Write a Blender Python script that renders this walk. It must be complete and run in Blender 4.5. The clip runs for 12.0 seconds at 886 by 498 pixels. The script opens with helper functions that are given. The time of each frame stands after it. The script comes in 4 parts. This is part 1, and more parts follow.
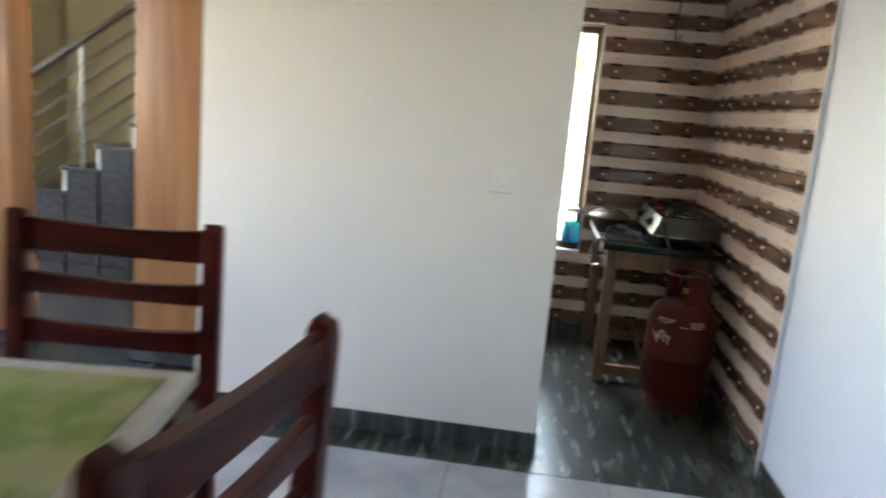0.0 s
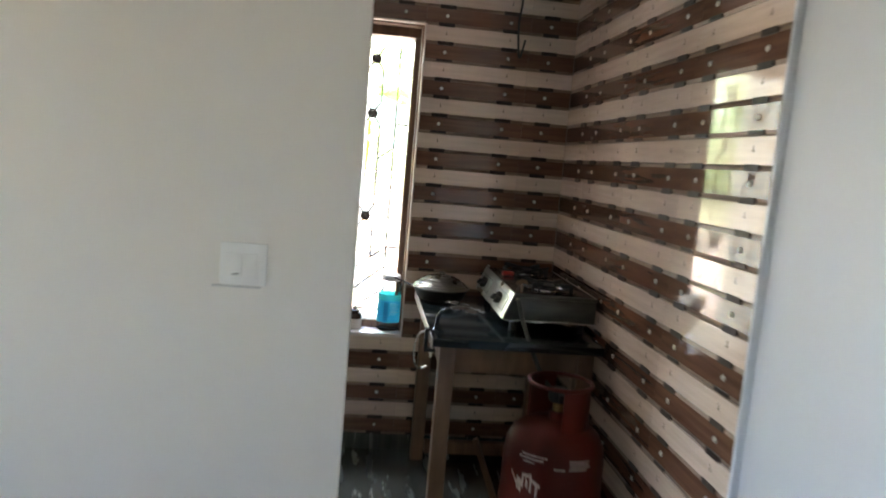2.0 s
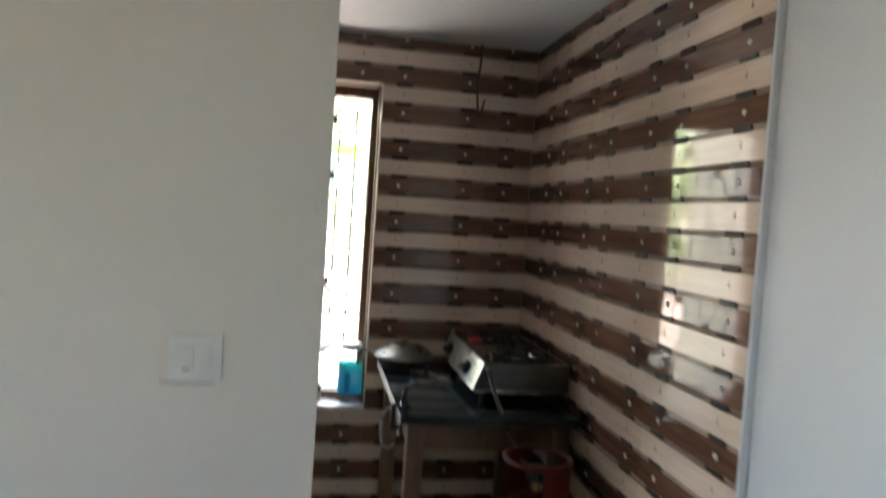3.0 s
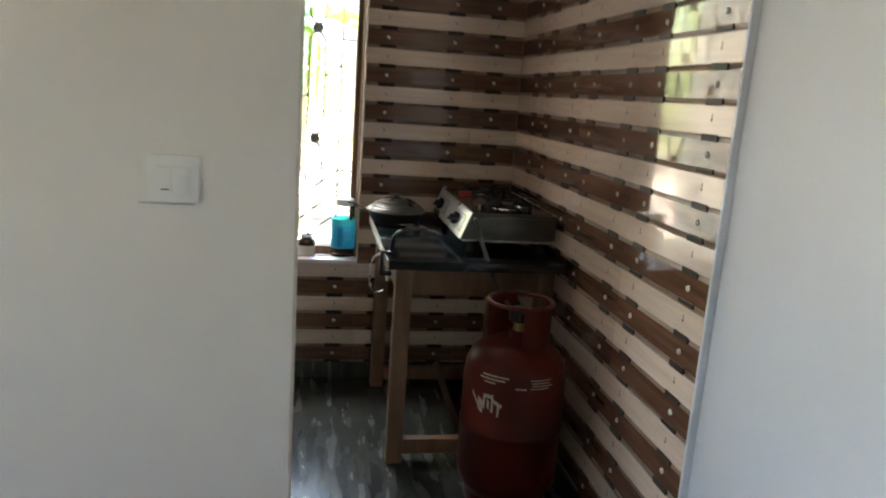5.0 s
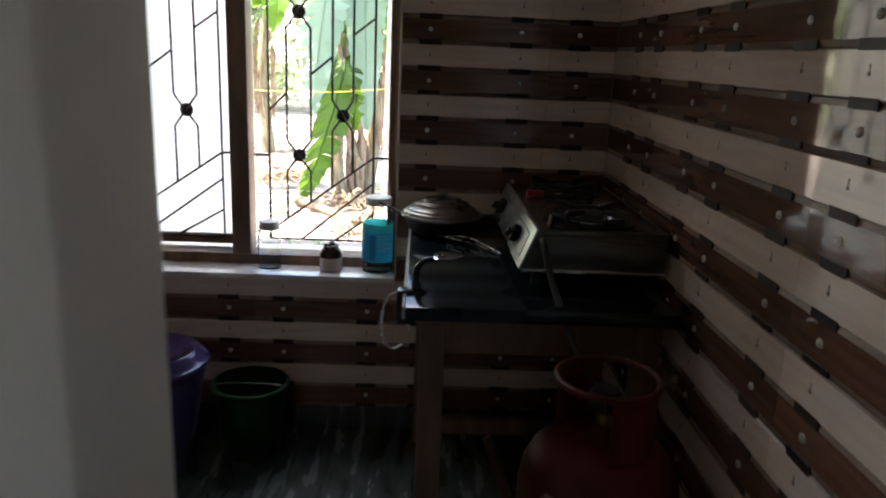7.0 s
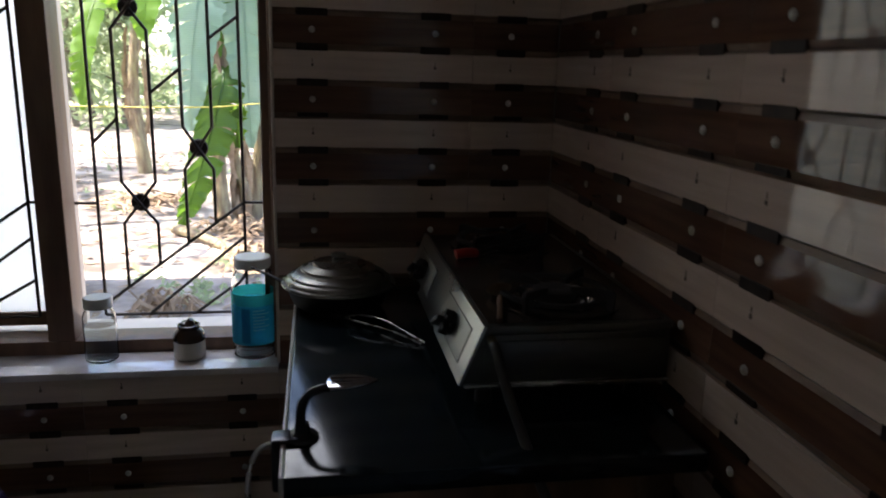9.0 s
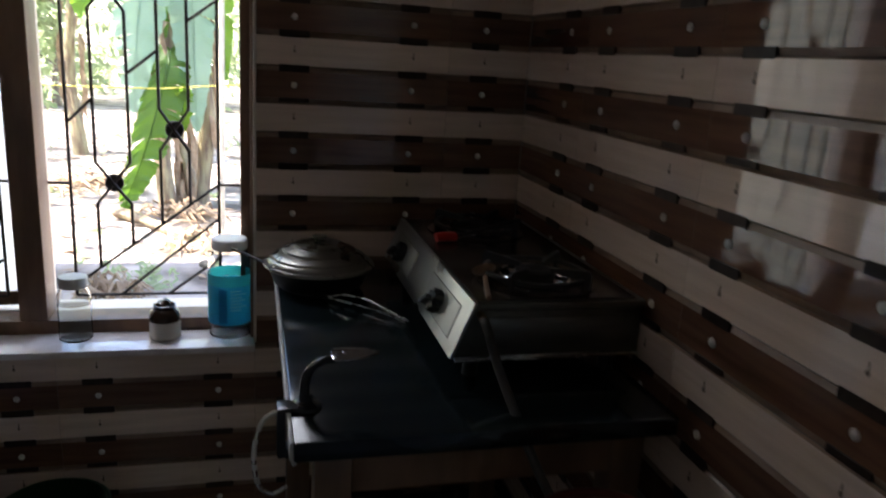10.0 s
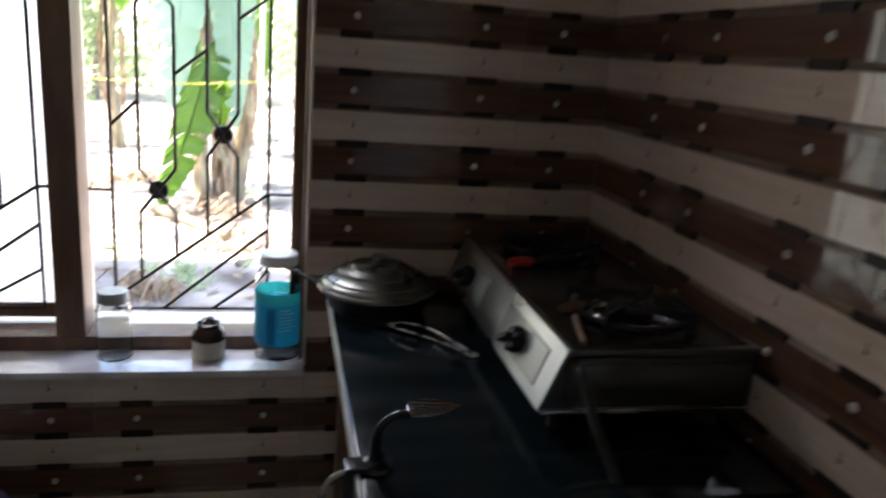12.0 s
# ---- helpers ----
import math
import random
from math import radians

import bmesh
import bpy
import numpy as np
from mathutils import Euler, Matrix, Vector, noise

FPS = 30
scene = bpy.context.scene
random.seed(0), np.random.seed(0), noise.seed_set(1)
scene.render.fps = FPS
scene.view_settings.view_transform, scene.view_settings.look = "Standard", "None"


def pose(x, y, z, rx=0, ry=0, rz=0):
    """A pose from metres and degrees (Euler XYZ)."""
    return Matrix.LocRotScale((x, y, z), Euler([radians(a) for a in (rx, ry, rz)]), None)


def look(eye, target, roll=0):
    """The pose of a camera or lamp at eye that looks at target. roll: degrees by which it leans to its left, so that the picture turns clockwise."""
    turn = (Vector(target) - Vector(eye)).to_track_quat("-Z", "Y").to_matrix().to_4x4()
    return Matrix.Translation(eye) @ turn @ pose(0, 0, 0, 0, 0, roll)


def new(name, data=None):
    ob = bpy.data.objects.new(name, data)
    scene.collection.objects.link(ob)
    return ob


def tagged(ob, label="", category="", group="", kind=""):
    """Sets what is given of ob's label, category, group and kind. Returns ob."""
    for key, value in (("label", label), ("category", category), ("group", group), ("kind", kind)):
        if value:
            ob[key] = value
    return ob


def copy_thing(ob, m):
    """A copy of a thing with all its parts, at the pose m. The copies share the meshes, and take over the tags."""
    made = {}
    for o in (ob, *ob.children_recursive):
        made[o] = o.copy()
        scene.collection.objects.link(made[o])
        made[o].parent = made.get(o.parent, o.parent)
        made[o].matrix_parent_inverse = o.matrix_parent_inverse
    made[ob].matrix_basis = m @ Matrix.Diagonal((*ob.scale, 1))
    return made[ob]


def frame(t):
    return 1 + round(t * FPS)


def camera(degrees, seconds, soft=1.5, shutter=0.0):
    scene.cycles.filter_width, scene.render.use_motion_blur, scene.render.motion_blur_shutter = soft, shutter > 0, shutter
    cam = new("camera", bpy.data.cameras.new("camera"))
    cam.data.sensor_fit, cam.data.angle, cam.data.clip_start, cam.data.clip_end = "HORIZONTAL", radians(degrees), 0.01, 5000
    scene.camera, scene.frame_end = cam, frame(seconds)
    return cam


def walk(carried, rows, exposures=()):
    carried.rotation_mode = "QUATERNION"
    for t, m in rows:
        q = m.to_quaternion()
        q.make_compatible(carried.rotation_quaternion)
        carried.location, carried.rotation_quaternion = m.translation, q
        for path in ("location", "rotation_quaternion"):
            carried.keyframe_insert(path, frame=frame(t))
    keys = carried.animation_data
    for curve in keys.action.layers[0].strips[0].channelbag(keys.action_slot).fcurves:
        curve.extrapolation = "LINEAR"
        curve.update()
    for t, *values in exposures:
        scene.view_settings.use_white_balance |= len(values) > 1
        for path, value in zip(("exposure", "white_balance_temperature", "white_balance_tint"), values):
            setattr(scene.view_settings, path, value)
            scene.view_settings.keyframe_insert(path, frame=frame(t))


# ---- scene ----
cam = camera(62.3, 12.0, soft=1.9, shutter=0.8)
PATH = [
    (0, (-0.996, -4.483, 1.323), (-1.208, -2.531, 0.943), 5.0),
    (0.5, (-0.944, -4.164, 1.368), (-0.967, -2.208, 0.951), 4.4),
    (1, (-0.918, -3.783, 1.328), (-0.709, -1.817, 1.025), 2.0),
    (1.5, (-0.898, -3.505, 1.304), (-0.666, -1.532, 1.076), 4.5),
    (2, (-0.858, -3.169, 1.301), (-0.633, -1.195, 1.065), 5.0),
    (2.5, (-0.851, -2.967, 1.358), (-0.521, -0.995, 1.335), 1.2),
    (3, (-0.884, -3.045, 1.345), (-0.543, -1.076, 1.256), 3.8),
    (3.2, (-0.874, -3.094, 1.328), (-0.531, -1.131, 1.154), 4.8),
    (4.8, (-0.830, -3.117, 1.235), (-0.501, -1.184, 0.840), 5.1),
    (5, (-0.832, -3.075, 1.247), (-0.485, -1.149, 0.837), 4.1),
    (5.5, (-0.814, -2.876, 1.237), (-0.438, -0.970, 0.763), 3.3),
    (6, (-0.752, -2.671, 1.242), (-0.482, -0.742, 0.791), 1.6),
    (6.5, (-0.658, -2.479, 1.247), (-0.517, -0.543, 0.767), 3.2),
    (6.7, (-0.626, -2.398, 1.238), (-0.537, -0.466, 0.728), 2.7),
    (8.3, (-0.428, -1.824, 1.229), (-0.384, 0.112, 0.728), 2.3),
    (8.5, (-0.427, -1.753, 1.209), (-0.347, 0.159, 0.625), 2.6),
    (8.8, (-0.503, -1.703, 1.226), (-0.265, 0.212, 0.735), 1.8),
    (9, (-0.554, -1.692, 1.236), (-0.217, 0.221, 0.757), 1.8),
    (9.3, (-0.622, -1.689, 1.242), (-0.244, 0.227, 0.811), 5.0),
    (9.5, (-0.648, -1.702, 1.238), (-0.209, 0.211, 0.855), 6.4),
    (10, (-0.651, -1.746, 1.238), (-0.152, 0.125, 0.738), 3.7),
    (10.5, (-0.667, -1.794, 1.252), (-0.121, 0.059, 0.732), 4.1),
    (11, (-0.704, -1.804, 1.268), (-0.162, 0.069, 0.825), 5.2),
    (11.5, (-0.702, -1.714, 1.255), (-0.171, 0.171, 0.851), 6.0),
    (12, (-0.700, -1.578, 1.247), (-0.275, 0.308, 0.735), 4.6),
]
walk(cam, [(t, look(eye, target, roll)) for t, eye, target, roll in PATH],
     exposures=[(0.0, 5.2, 7100, 12), (1.0, 4.8, 7500, 12), (1.7, 4.86, 7200, 12), (2.5, 4.62, 6900, 12), (3.0, 4.52, 7000, 12), (5.0, 4.57, 7600, 12), (6.0, 4.42, 7700, 13), (6.7, 3.5, 7200, 15),
                (8.3, 2.12, 6700, 16), (9.0, 2.3, 6700, 16), (10.5, 3.1, 6700, 15), (12.0, 3.3, 6700, 15)])

# ---- world, sun and large lights ----
world = bpy.data.worlds.new("world")
scene.world = world
world.use_nodes = True
wn, wl = world.node_tree.nodes, world.node_tree.links
sky = wn.new("ShaderNodeTexSky")
sky.sky_type, sky.sun_disc = "NISHITA", False
sky.sun_elevation, sky.sun_rotation = radians(60), radians(-104)
wl.new(sky.outputs["Color"], wn["Background"].inputs["Color"])
wn["Background"].inputs["Strength"].default_value = 0.15

sun = new("sun", bpy.data.lights.new("sun", "SUN"))
sun.data.energy, sun.data.angle, sun.data.color = 5.0, radians(0.6), (1.0, 0.95, 0.86)
sun.matrix_world = look((-12.0, -3.0, 21.5), (0.0, 0.0, 0.0))


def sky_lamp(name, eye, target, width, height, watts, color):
    """An area lamp added as fill, standing in for daylight."""
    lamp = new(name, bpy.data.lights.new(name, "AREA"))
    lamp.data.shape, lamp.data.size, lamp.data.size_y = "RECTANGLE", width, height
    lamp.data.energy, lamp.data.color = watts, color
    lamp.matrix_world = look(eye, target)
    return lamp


# Fill for hall and stairs, set in wall openings added out of view.
sky_lamp("hall_side_fill", (-4.93, -3.7, 1.5), (0.0, -3.4, 1.2), 1.4, 1.2, 0.52, (1.0, 0.98, 0.96))
sky_lamp("stair_fill", (-5.95, -1.0, 1.75), (-3.5, 0.8, 1.0), 1.1, 1.2, 0.28, (1.0, 0.97, 0.88))
# Added outside the window: one fills for sky, one for ground bounce.
sky_lamp("kitchen_window_fill", (-1.15, 0.80, 2.20), (-0.95, -0.75, 0.55), 1.1, 0.6, 2.3, (0.98, 1.0, 0.97))
sky_lamp("ground_bounce_fill", (-1.10, 0.85, 0.02), (-0.75, -0.75, 1.75), 1.1, 0.6, 1.45, (1.0, 0.98, 0.92))


# ---- materials ----
def material(name, color, rough=0.5, metal=0.0, vary=0.0, scale=4.0, stretch=(1, 1, 1), bump=0.0, bump_scale=60.0,
             color2=None, ramp=(0.35, 0.65), detail=6.0, coat=0.0, rough_vary=0.0, by_object=False, random_value=0.0,
             transmission=0.0, ior=1.45, local=False, spec=0.5):
    """A node material: two colours mixed by stretched noise, finer grain, uneven gloss and fine relief."""
    m = bpy.data.materials.new(name)
    m.use_nodes = True
    n, l = m.node_tree.nodes, m.node_tree.links
    b = n["Principled BSDF"]
    b.inputs["Metallic"].default_value = metal
    b.inputs["Roughness"].default_value = rough
    b.inputs["Coat Weight"].default_value = coat
    b.inputs["Coat Roughness"].default_value = 0.06
    b.inputs["Transmission Weight"].default_value = transmission
    b.inputs["IOR"].default_value = ior
    b.inputs["Specular IOR Level"].default_value = spec
    if local:
        source = n.new("ShaderNodeTexCoord").outputs["Object"]
    else:
        source = n.new("ShaderNodeNewGeometry").outputs["Position"]
    mapping = n.new("ShaderNodeMapping")
    mapping.inputs["Scale"].default_value = stretch
    l.new(source, mapping.inputs["Vector"])
    info = n.new("ShaderNodeObjectInfo")
    if by_object:
        shift = n.new("ShaderNodeVectorMath")
        shift.operation = "SCALE"
        shift.inputs[0].default_value = (7.3, 3.1, 5.7)
        l.new(info.outputs["Random"], shift.inputs["Scale"])
        l.new(shift.outputs[0], mapping.inputs["Location"])
    big = n.new("ShaderNodeTexNoise")
    big.inputs["Scale"].default_value, big.inputs["Detail"].default_value = scale, detail
    l.new(mapping.outputs[0], big.inputs["Vector"])
    r = n.new("ShaderNodeValToRGB")
    dark = tuple(c * (1 - vary) for c in color) if color2 is None else color2
    r.color_ramp.elements[0].position, r.color_ramp.elements[0].color = ramp[0], (*dark, 1)
    r.color_ramp.elements[1].position, r.color_ramp.elements[1].color = ramp[1], (*color, 1)
    l.new(big.outputs["Fac"], r.inputs["Fac"])
    out = r.outputs["Color"]
    if random_value:
        hsv = n.new("ShaderNodeHueSaturation")
        span = n.new("ShaderNodeMapRange")
        span.inputs["To Min"].default_value, span.inputs["To Max"].default_value = 1 - random_value, 1 + random_value
        l.new(info.outputs["Random"], span.inputs["Value"])
        l.new(span.outputs[0], hsv.inputs["Value"])
        l.new(out, hsv.inputs["Color"])
        out = hsv.outputs["Color"]
    l.new(out, b.inputs["Base Color"])
    fine = n.new("ShaderNodeTexNoise")
    fine.inputs["Scale"].default_value, fine.inputs["Detail"].default_value = bump_scale, 4.0
    l.new(mapping.outputs[0], fine.inputs["Vector"])
    if rough_vary:
        span = n.new("ShaderNodeMapRange")
        span.inputs["To Min"].default_value, span.inputs["To Max"].default_value = max(0.02, rough - rough_vary), rough + rough_vary
        l.new(big.outputs["Fac"], span.inputs["Value"])
        l.new(span.outputs[0], b.inputs["Roughness"])
    if bump:
        bp = n.new("ShaderNodeBump")
        bp.inputs["Strength"].default_value, bp.inputs["Distance"].default_value = bump, 0.002
        l.new(fine.outputs["Fac"], bp.inputs["Height"])
        l.new(bp.outputs[0], b.inputs["Normal"])
    return m


def leaf_material(name, color, color2, through_color, scale=3.0, share=0.45, veins=0.0):
    m = material(name, color, 0.45, color2=color2, scale=scale, bump=0.3, bump_scale=40, by_object=True)
    n, l = m.node_tree.nodes, m.node_tree.links
    t = n.new("ShaderNodeBsdfTranslucent")
    t.inputs["Color"].default_value = (*through_color, 1)
    if veins:
        wave = n.new("ShaderNodeTexWave")
        wave.bands_direction = "Z"
        wave.inputs["Scale"].default_value, wave.inputs["Distortion"].default_value = 17.0, 3.5
        wave.inputs["Detail"].default_value, wave.inputs["Detail Scale"].default_value = 3.0, 2.5
        l.new(n["Mapping"].outputs[0], wave.inputs["Vector"])
        for target in (n["Principled BSDF"].inputs["Base Color"], t.inputs["Color"]):
            shade = n.new("ShaderNodeMix")
            shade.data_type, shade.blend_type = "RGBA", "MULTIPLY"
            shade.inputs[0].default_value = veins
            if target.links:
                l.new(target.links[0].from_socket, shade.inputs[6])
            else:
                shade.inputs[6].default_value = (*through_color, 1)
            l.new(wave.outputs["Color"], shade.inputs[7])
            l.new(shade.outputs[2], target)
    mix = n.new("ShaderNodeMixShader")
    mix.inputs["Fac"].default_value = share
    l.new(n["Principled BSDF"].outputs[0], mix.inputs[1])
    l.new(t.outputs[0], mix.inputs[2])
    l.new(mix.outputs[0], n["Material Output"].inputs["Surface"])
    return m


WALL_WHITE = material("white_wall_paint", (0.80, 0.765, 0.70), 0.55, vary=0.05, scale=1.3, bump=0.25, bump_scale=120, rough_vary=0.1)
# White wall paint again, with the bluish daylight mixed into its colour.
WALL_COOL = material("skylit_wall_paint", (0.58, 0.615, 0.67), 0.5, vary=0.05, scale=1.3, bump=0.25, bump_scale=120, rough_vary=0.1)
CEILING_PAINT = material("ceiling_paint", (0.72, 0.70, 0.69), 0.7, vary=0.06, scale=1.7, bump=0.2, bump_scale=90)
PLANK_LIGHT = material("cream_plank_glaze", (0.70, 0.565, 0.475), 0.045, color2=(0.56, 0.44, 0.36), scale=3.0, stretch=(1.5, 1.5, 22), bump=0.025,
                       bump_scale=14, by_object=True, random_value=0.05, local=True, rough_vary=0.02, ramp=(0.25, 0.75), spec=0.85)
PLANK_BROWN = material("brown_plank_glaze", (0.175, 0.090, 0.058), 0.045, color2=(0.092, 0.046, 0.029), scale=3.0, stretch=(1.5, 1.5, 22), bump=0.025,
                       bump_scale=14, by_object=True, random_value=0.08, local=True, rough_vary=0.02, ramp=(0.25, 0.75), spec=0.85)
PLANK_EDGE = material("tan_plank_edge_glaze", (0.27, 0.185, 0.135), 0.3, color2=(0.16, 0.10, 0.07), scale=5, stretch=(2, 2, 10), local=True, by_object=True, spec=0.3)
BLOCK_DARK = material("dark_block_glaze", (0.034, 0.019, 0.014), 0.4, vary=0.5, scale=40, spec=0.2)
NAIL_HEAD = material("grey_nail_head", (0.62, 0.60, 0.57), 0.35, vary=0.3, scale=300, metal=0.2)
NAIL_SMALL = material("small_dark_nail", (0.10, 0.07, 0.05), 0.4, vary=0.2, scale=200)
GROUT = material("tile_backing", (0.20, 0.17, 0.15), 0.8, vary=0.2, scale=20)
STONE = material("dark_green_marble", (0.082, 0.094, 0.088), 0.25, color2=(0.016, 0.021, 0.019), scale=2.6, stretch=(9, 1.5, 1), bump=0.14, bump_scale=9,
                 rough_vary=0.13, detail=10, ramp=(0.28, 0.86), spec=0.8)
HALL_TILE = material("grey_floor_tile", (0.36, 0.37, 0.39), 0.2, color2=(0.27, 0.28, 0.30), scale=5, bump=0.03, bump_scale=50, rough_vary=0.06, by_object=True)
WOOD_FRAME = material("brown_window_wood", (0.20, 0.115, 0.070), 0.4, color2=(0.11, 0.058, 0.035), scale=4, stretch=(6, 6, 0.8), bump=0.2, bump_scale=30, rough_vary=0.1)
WOOD_TABLE = material("pale_table_wood", (0.20, 0.115, 0.068), 0.5, color2=(0.12, 0.068, 0.040), scale=5, stretch=(5, 5, 0.9), bump=0.25, bump_scale=30, rough_vary=0.12)
WOOD_ORANGE = material("orange_brown_wood", (0.42, 0.20, 0.08), 0.4, color2=(0.30, 0.13, 0.05), scale=3, stretch=(6, 6, 0.6), bump=0.15, bump_scale=30)
WOOD_CHAIR = material("dark_red_chair_wood", (0.085, 0.010, 0.007), 0.34, color2=(0.036, 0.005, 0.004), scale=5, stretch=(1, 1, 5), bump=0.1, bump_scale=30, spec=0.25)
TABLE_TOP = material("black_glass_top", (0.008, 0.014, 0.018), 0.14, color2=(0.006, 0.010, 0.012), scale=3, bump=0.02, bump_scale=60, rough_vary=0.06)
PALE_EDGE = material("pale_edge_band", (0.55, 0.55, 0.52), 0.3, vary=0.2, scale=20)
STEEL = material("stainless_steel", (0.60, 0.60, 0.58), 0.28, metal=1.0, vary=0.15, scale=6, stretch=(1, 12, 12), bump=0.03, bump_scale=40, rough_vary=0.1)
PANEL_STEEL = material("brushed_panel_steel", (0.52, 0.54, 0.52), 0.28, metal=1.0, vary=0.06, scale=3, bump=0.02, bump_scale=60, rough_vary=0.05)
PLATE_GREY = material("grey_control_plate", (0.40, 0.42, 0.40), 0.36, metal=0.85, vary=0.12, scale=8, rough_vary=0.08)
BLADE_STEEL = material("polished_blade_steel", (0.50, 0.52, 0.55), 0.06, metal=1.0, vary=0.1, scale=20)
# Steel whose base colour is darkened for the dim surroundings it mirrors.
STEEL_DULL = material("steel_sheet_dark_reflection", (0.16, 0.163, 0.148), 0.34, metal=1.0, vary=0.25, scale=5, stretch=(2, 9, 9), bump=0.05, bump_scale=40, rough_vary=0.12)
ALUMINIUM = material("worn_aluminium", (0.21, 0.205, 0.185), 0.28, metal=1.0, vary=0.2, scale=14, bump=0.06, bump_scale=90, rough_vary=0.1)
HOB_BLACK = material("dark_hob_enamel", (0.035, 0.026, 0.022), 0.22, color2=(0.018, 0.014, 0.012), scale=12, bump=0.05, rough_vary=0.1)
IRON_DARK = material("dark_scraper_iron", (0.05, 0.05, 0.055), 0.22, metal=0.6, vary=0.3, scale=30)
CAST_IRON = material("black_cast_iron", (0.014, 0.013, 0.013), 0.55, vary=0.4, scale=30, bump=0.4, bump_scale=120)
BLACK_PLASTIC = material("black_plastic", (0.012, 0.012, 0.013), 0.35, vary=0.2, scale=30)
RUBBER = material("grey_black_rubber_hose", (0.045, 0.042, 0.038), 0.5, vary=0.3, scale=40)
RED_PLASTIC = material("red_plastic", (0.38, 0.025, 0.02), 0.35, vary=0.2, scale=20)
BRASS = material("brass", (0.50, 0.36, 0.16), 0.3, metal=1.0, vary=0.25, scale=30)
RED_PAINT = material("red_cylinder_paint", (0.115, 0.012, 0.005), 0.42, color2=(0.07, 0.008, 0.004), scale=6, bump=0.12, bump_scale=60, rough_vary=0.10, spec=0.35)
WHITE_PAINT = material("white_stencil_paint", (0.60, 0.52, 0.48), 0.5, vary=0.35, scale=60)
GRILLE_PAINT = material("dark_grille_iron", (0.035, 0.026, 0.022), 0.5, vary=0.4, scale=20, bump=0.2, bump_scale=80)
CREAM_EDGE = material("cream_reveal_paint", (0.68, 0.60, 0.52), 0.5, vary=0.15, scale=12)
SILL_STONE = material("worn_sill_paint", (0.86, 0.82, 0.81), 0.16, color2=(0.60, 0.54, 0.52), scale=9, bump=0.08, bump_scale=40, rough_vary=0.1, coat=1.0)
# For unseen walls: very dark, so that less light bounces into the kitchen.
HALL_BEIGE = material("low_bounce_beige", (0.22, 0.19, 0.15), 0.6, vary=0.06, scale=2, bump=0.1)
# Grey of the shadow line that the switch box casts below itself.
SWITCH_GAP = material("grey_switch_shadow_line", (0.56, 0.56, 0.54), 0.5, vary=0.1, scale=20)
SWITCH_PLASTIC = material("white_switch_plastic", (0.78, 0.78, 0.75), 0.3, vary=0.04, scale=20)
CERAMIC_WHITE = material("cream_stoneware", (0.62, 0.56, 0.46), 0.25, vary=0.12, scale=20, coat=0.3)
CERAMIC_BROWN = material("brown_stoneware_glaze", (0.055, 0.025, 0.014), 0.2, vary=0.3, scale=20, coat=0.4)
LID_WHITE = material("white_lid_plastic", (0.75, 0.76, 0.75), 0.35, vary=0.05, scale=20)
LID_GREY = material("pale_grey_lid_plastic", (0.60, 0.59, 0.57), 0.4, vary=0.15, scale=30)
GLASS = material("clear_glass", (0.99, 1.0, 0.995), 0.02, transmission=1.0, ior=1.10)
WATER = material("cloudy_water", (0.98, 0.985, 0.97), 0.22, transmission=0.95, ior=1.05)
BLUE_LABEL = leaf_material("blue_label_print", (0.012, 0.36, 0.55), (0.010, 0.30, 0.48), (0.02, 0.50, 0.72), scale=30)
TEAL_LABEL = leaf_material("teal_label_print", (0.02, 0.42, 0.46), (0.02, 0.38, 0.42), (0.03, 0.58, 0.60), scale=30)
BLUE_DEEP = leaf_material("deep_blue_label_print", (0.008, 0.20, 0.36), (0.006, 0.16, 0.30), (0.010, 0.30, 0.50), scale=30)
LABEL_TEXT = material("pale_label_print", (0.35, 0.62, 0.70), 0.5, vary=0.1, scale=60)
FROSTED = leaf_material("frosted_white_glass", (0.88, 0.90, 0.90), (0.82, 0.86, 0.86), (0.98, 0.99, 0.99), scale=9, share=0.8)
GREEN_PLASTIC = material("green_plastic", (0.005, 0.030, 0.008), 0.3, vary=0.2, scale=10)
PURPLE_PLASTIC = material("violet_plastic", (0.060, 0.040, 0.13), 0.16, vary=0.2, scale=10, coat=0.6)
MILK_PLASTIC = material("milky_plastic", (0.62, 0.66, 0.62), 0.35, vary=0.08, scale=10, transmission=0.3)
CABLE = material("black_cable", (0.012, 0.012, 0.012), 0.45, vary=0.2, scale=40)
STAIR_STONE = material("dark_stair_granite", (0.06, 0.062, 0.065), 0.25, vary=0.35, scale=30)
STAIR_WHITE = material("white_riser_paint", (0.70, 0.70, 0.68), 0.5, vary=0.06, scale=5)
RAIL_DARK = material("dark_rail_metal", (0.055, 0.045, 0.038), 0.4, metal=0.5, vary=0.3, scale=20)
RAIL_GREY = material("pale_rail_metal", (0.40, 0.40, 0.38), 0.35, metal=0.6, vary=0.2, scale=20)
CREAM_WALL = material("cream_stair_wall", (0.66, 0.60, 0.44), 0.6, vary=0.06, scale=2, bump=0.1)
GREEN_CLOTH = material("green_printed_cloth", (0.16, 0.24, 0.05), 0.35, color2=(0.34, 0.36, 0.16), scale=9, bump=0.2, bump_scale=200, ramp=(0.42, 0.62))
EARTH = material("leaf_strewn_earth", (0.44, 0.375, 0.335), 0.9, color2=(0.11, 0.085, 0.07), scale=2.4, bump=1.0, bump_scale=14, detail=10)
STEM = material("banana_stem", (0.30, 0.26, 0.15), 0.6, color2=(0.13, 0.085, 0.06), scale=5, stretch=(5, 5, 0.6), bump=0.4, bump_scale=20)
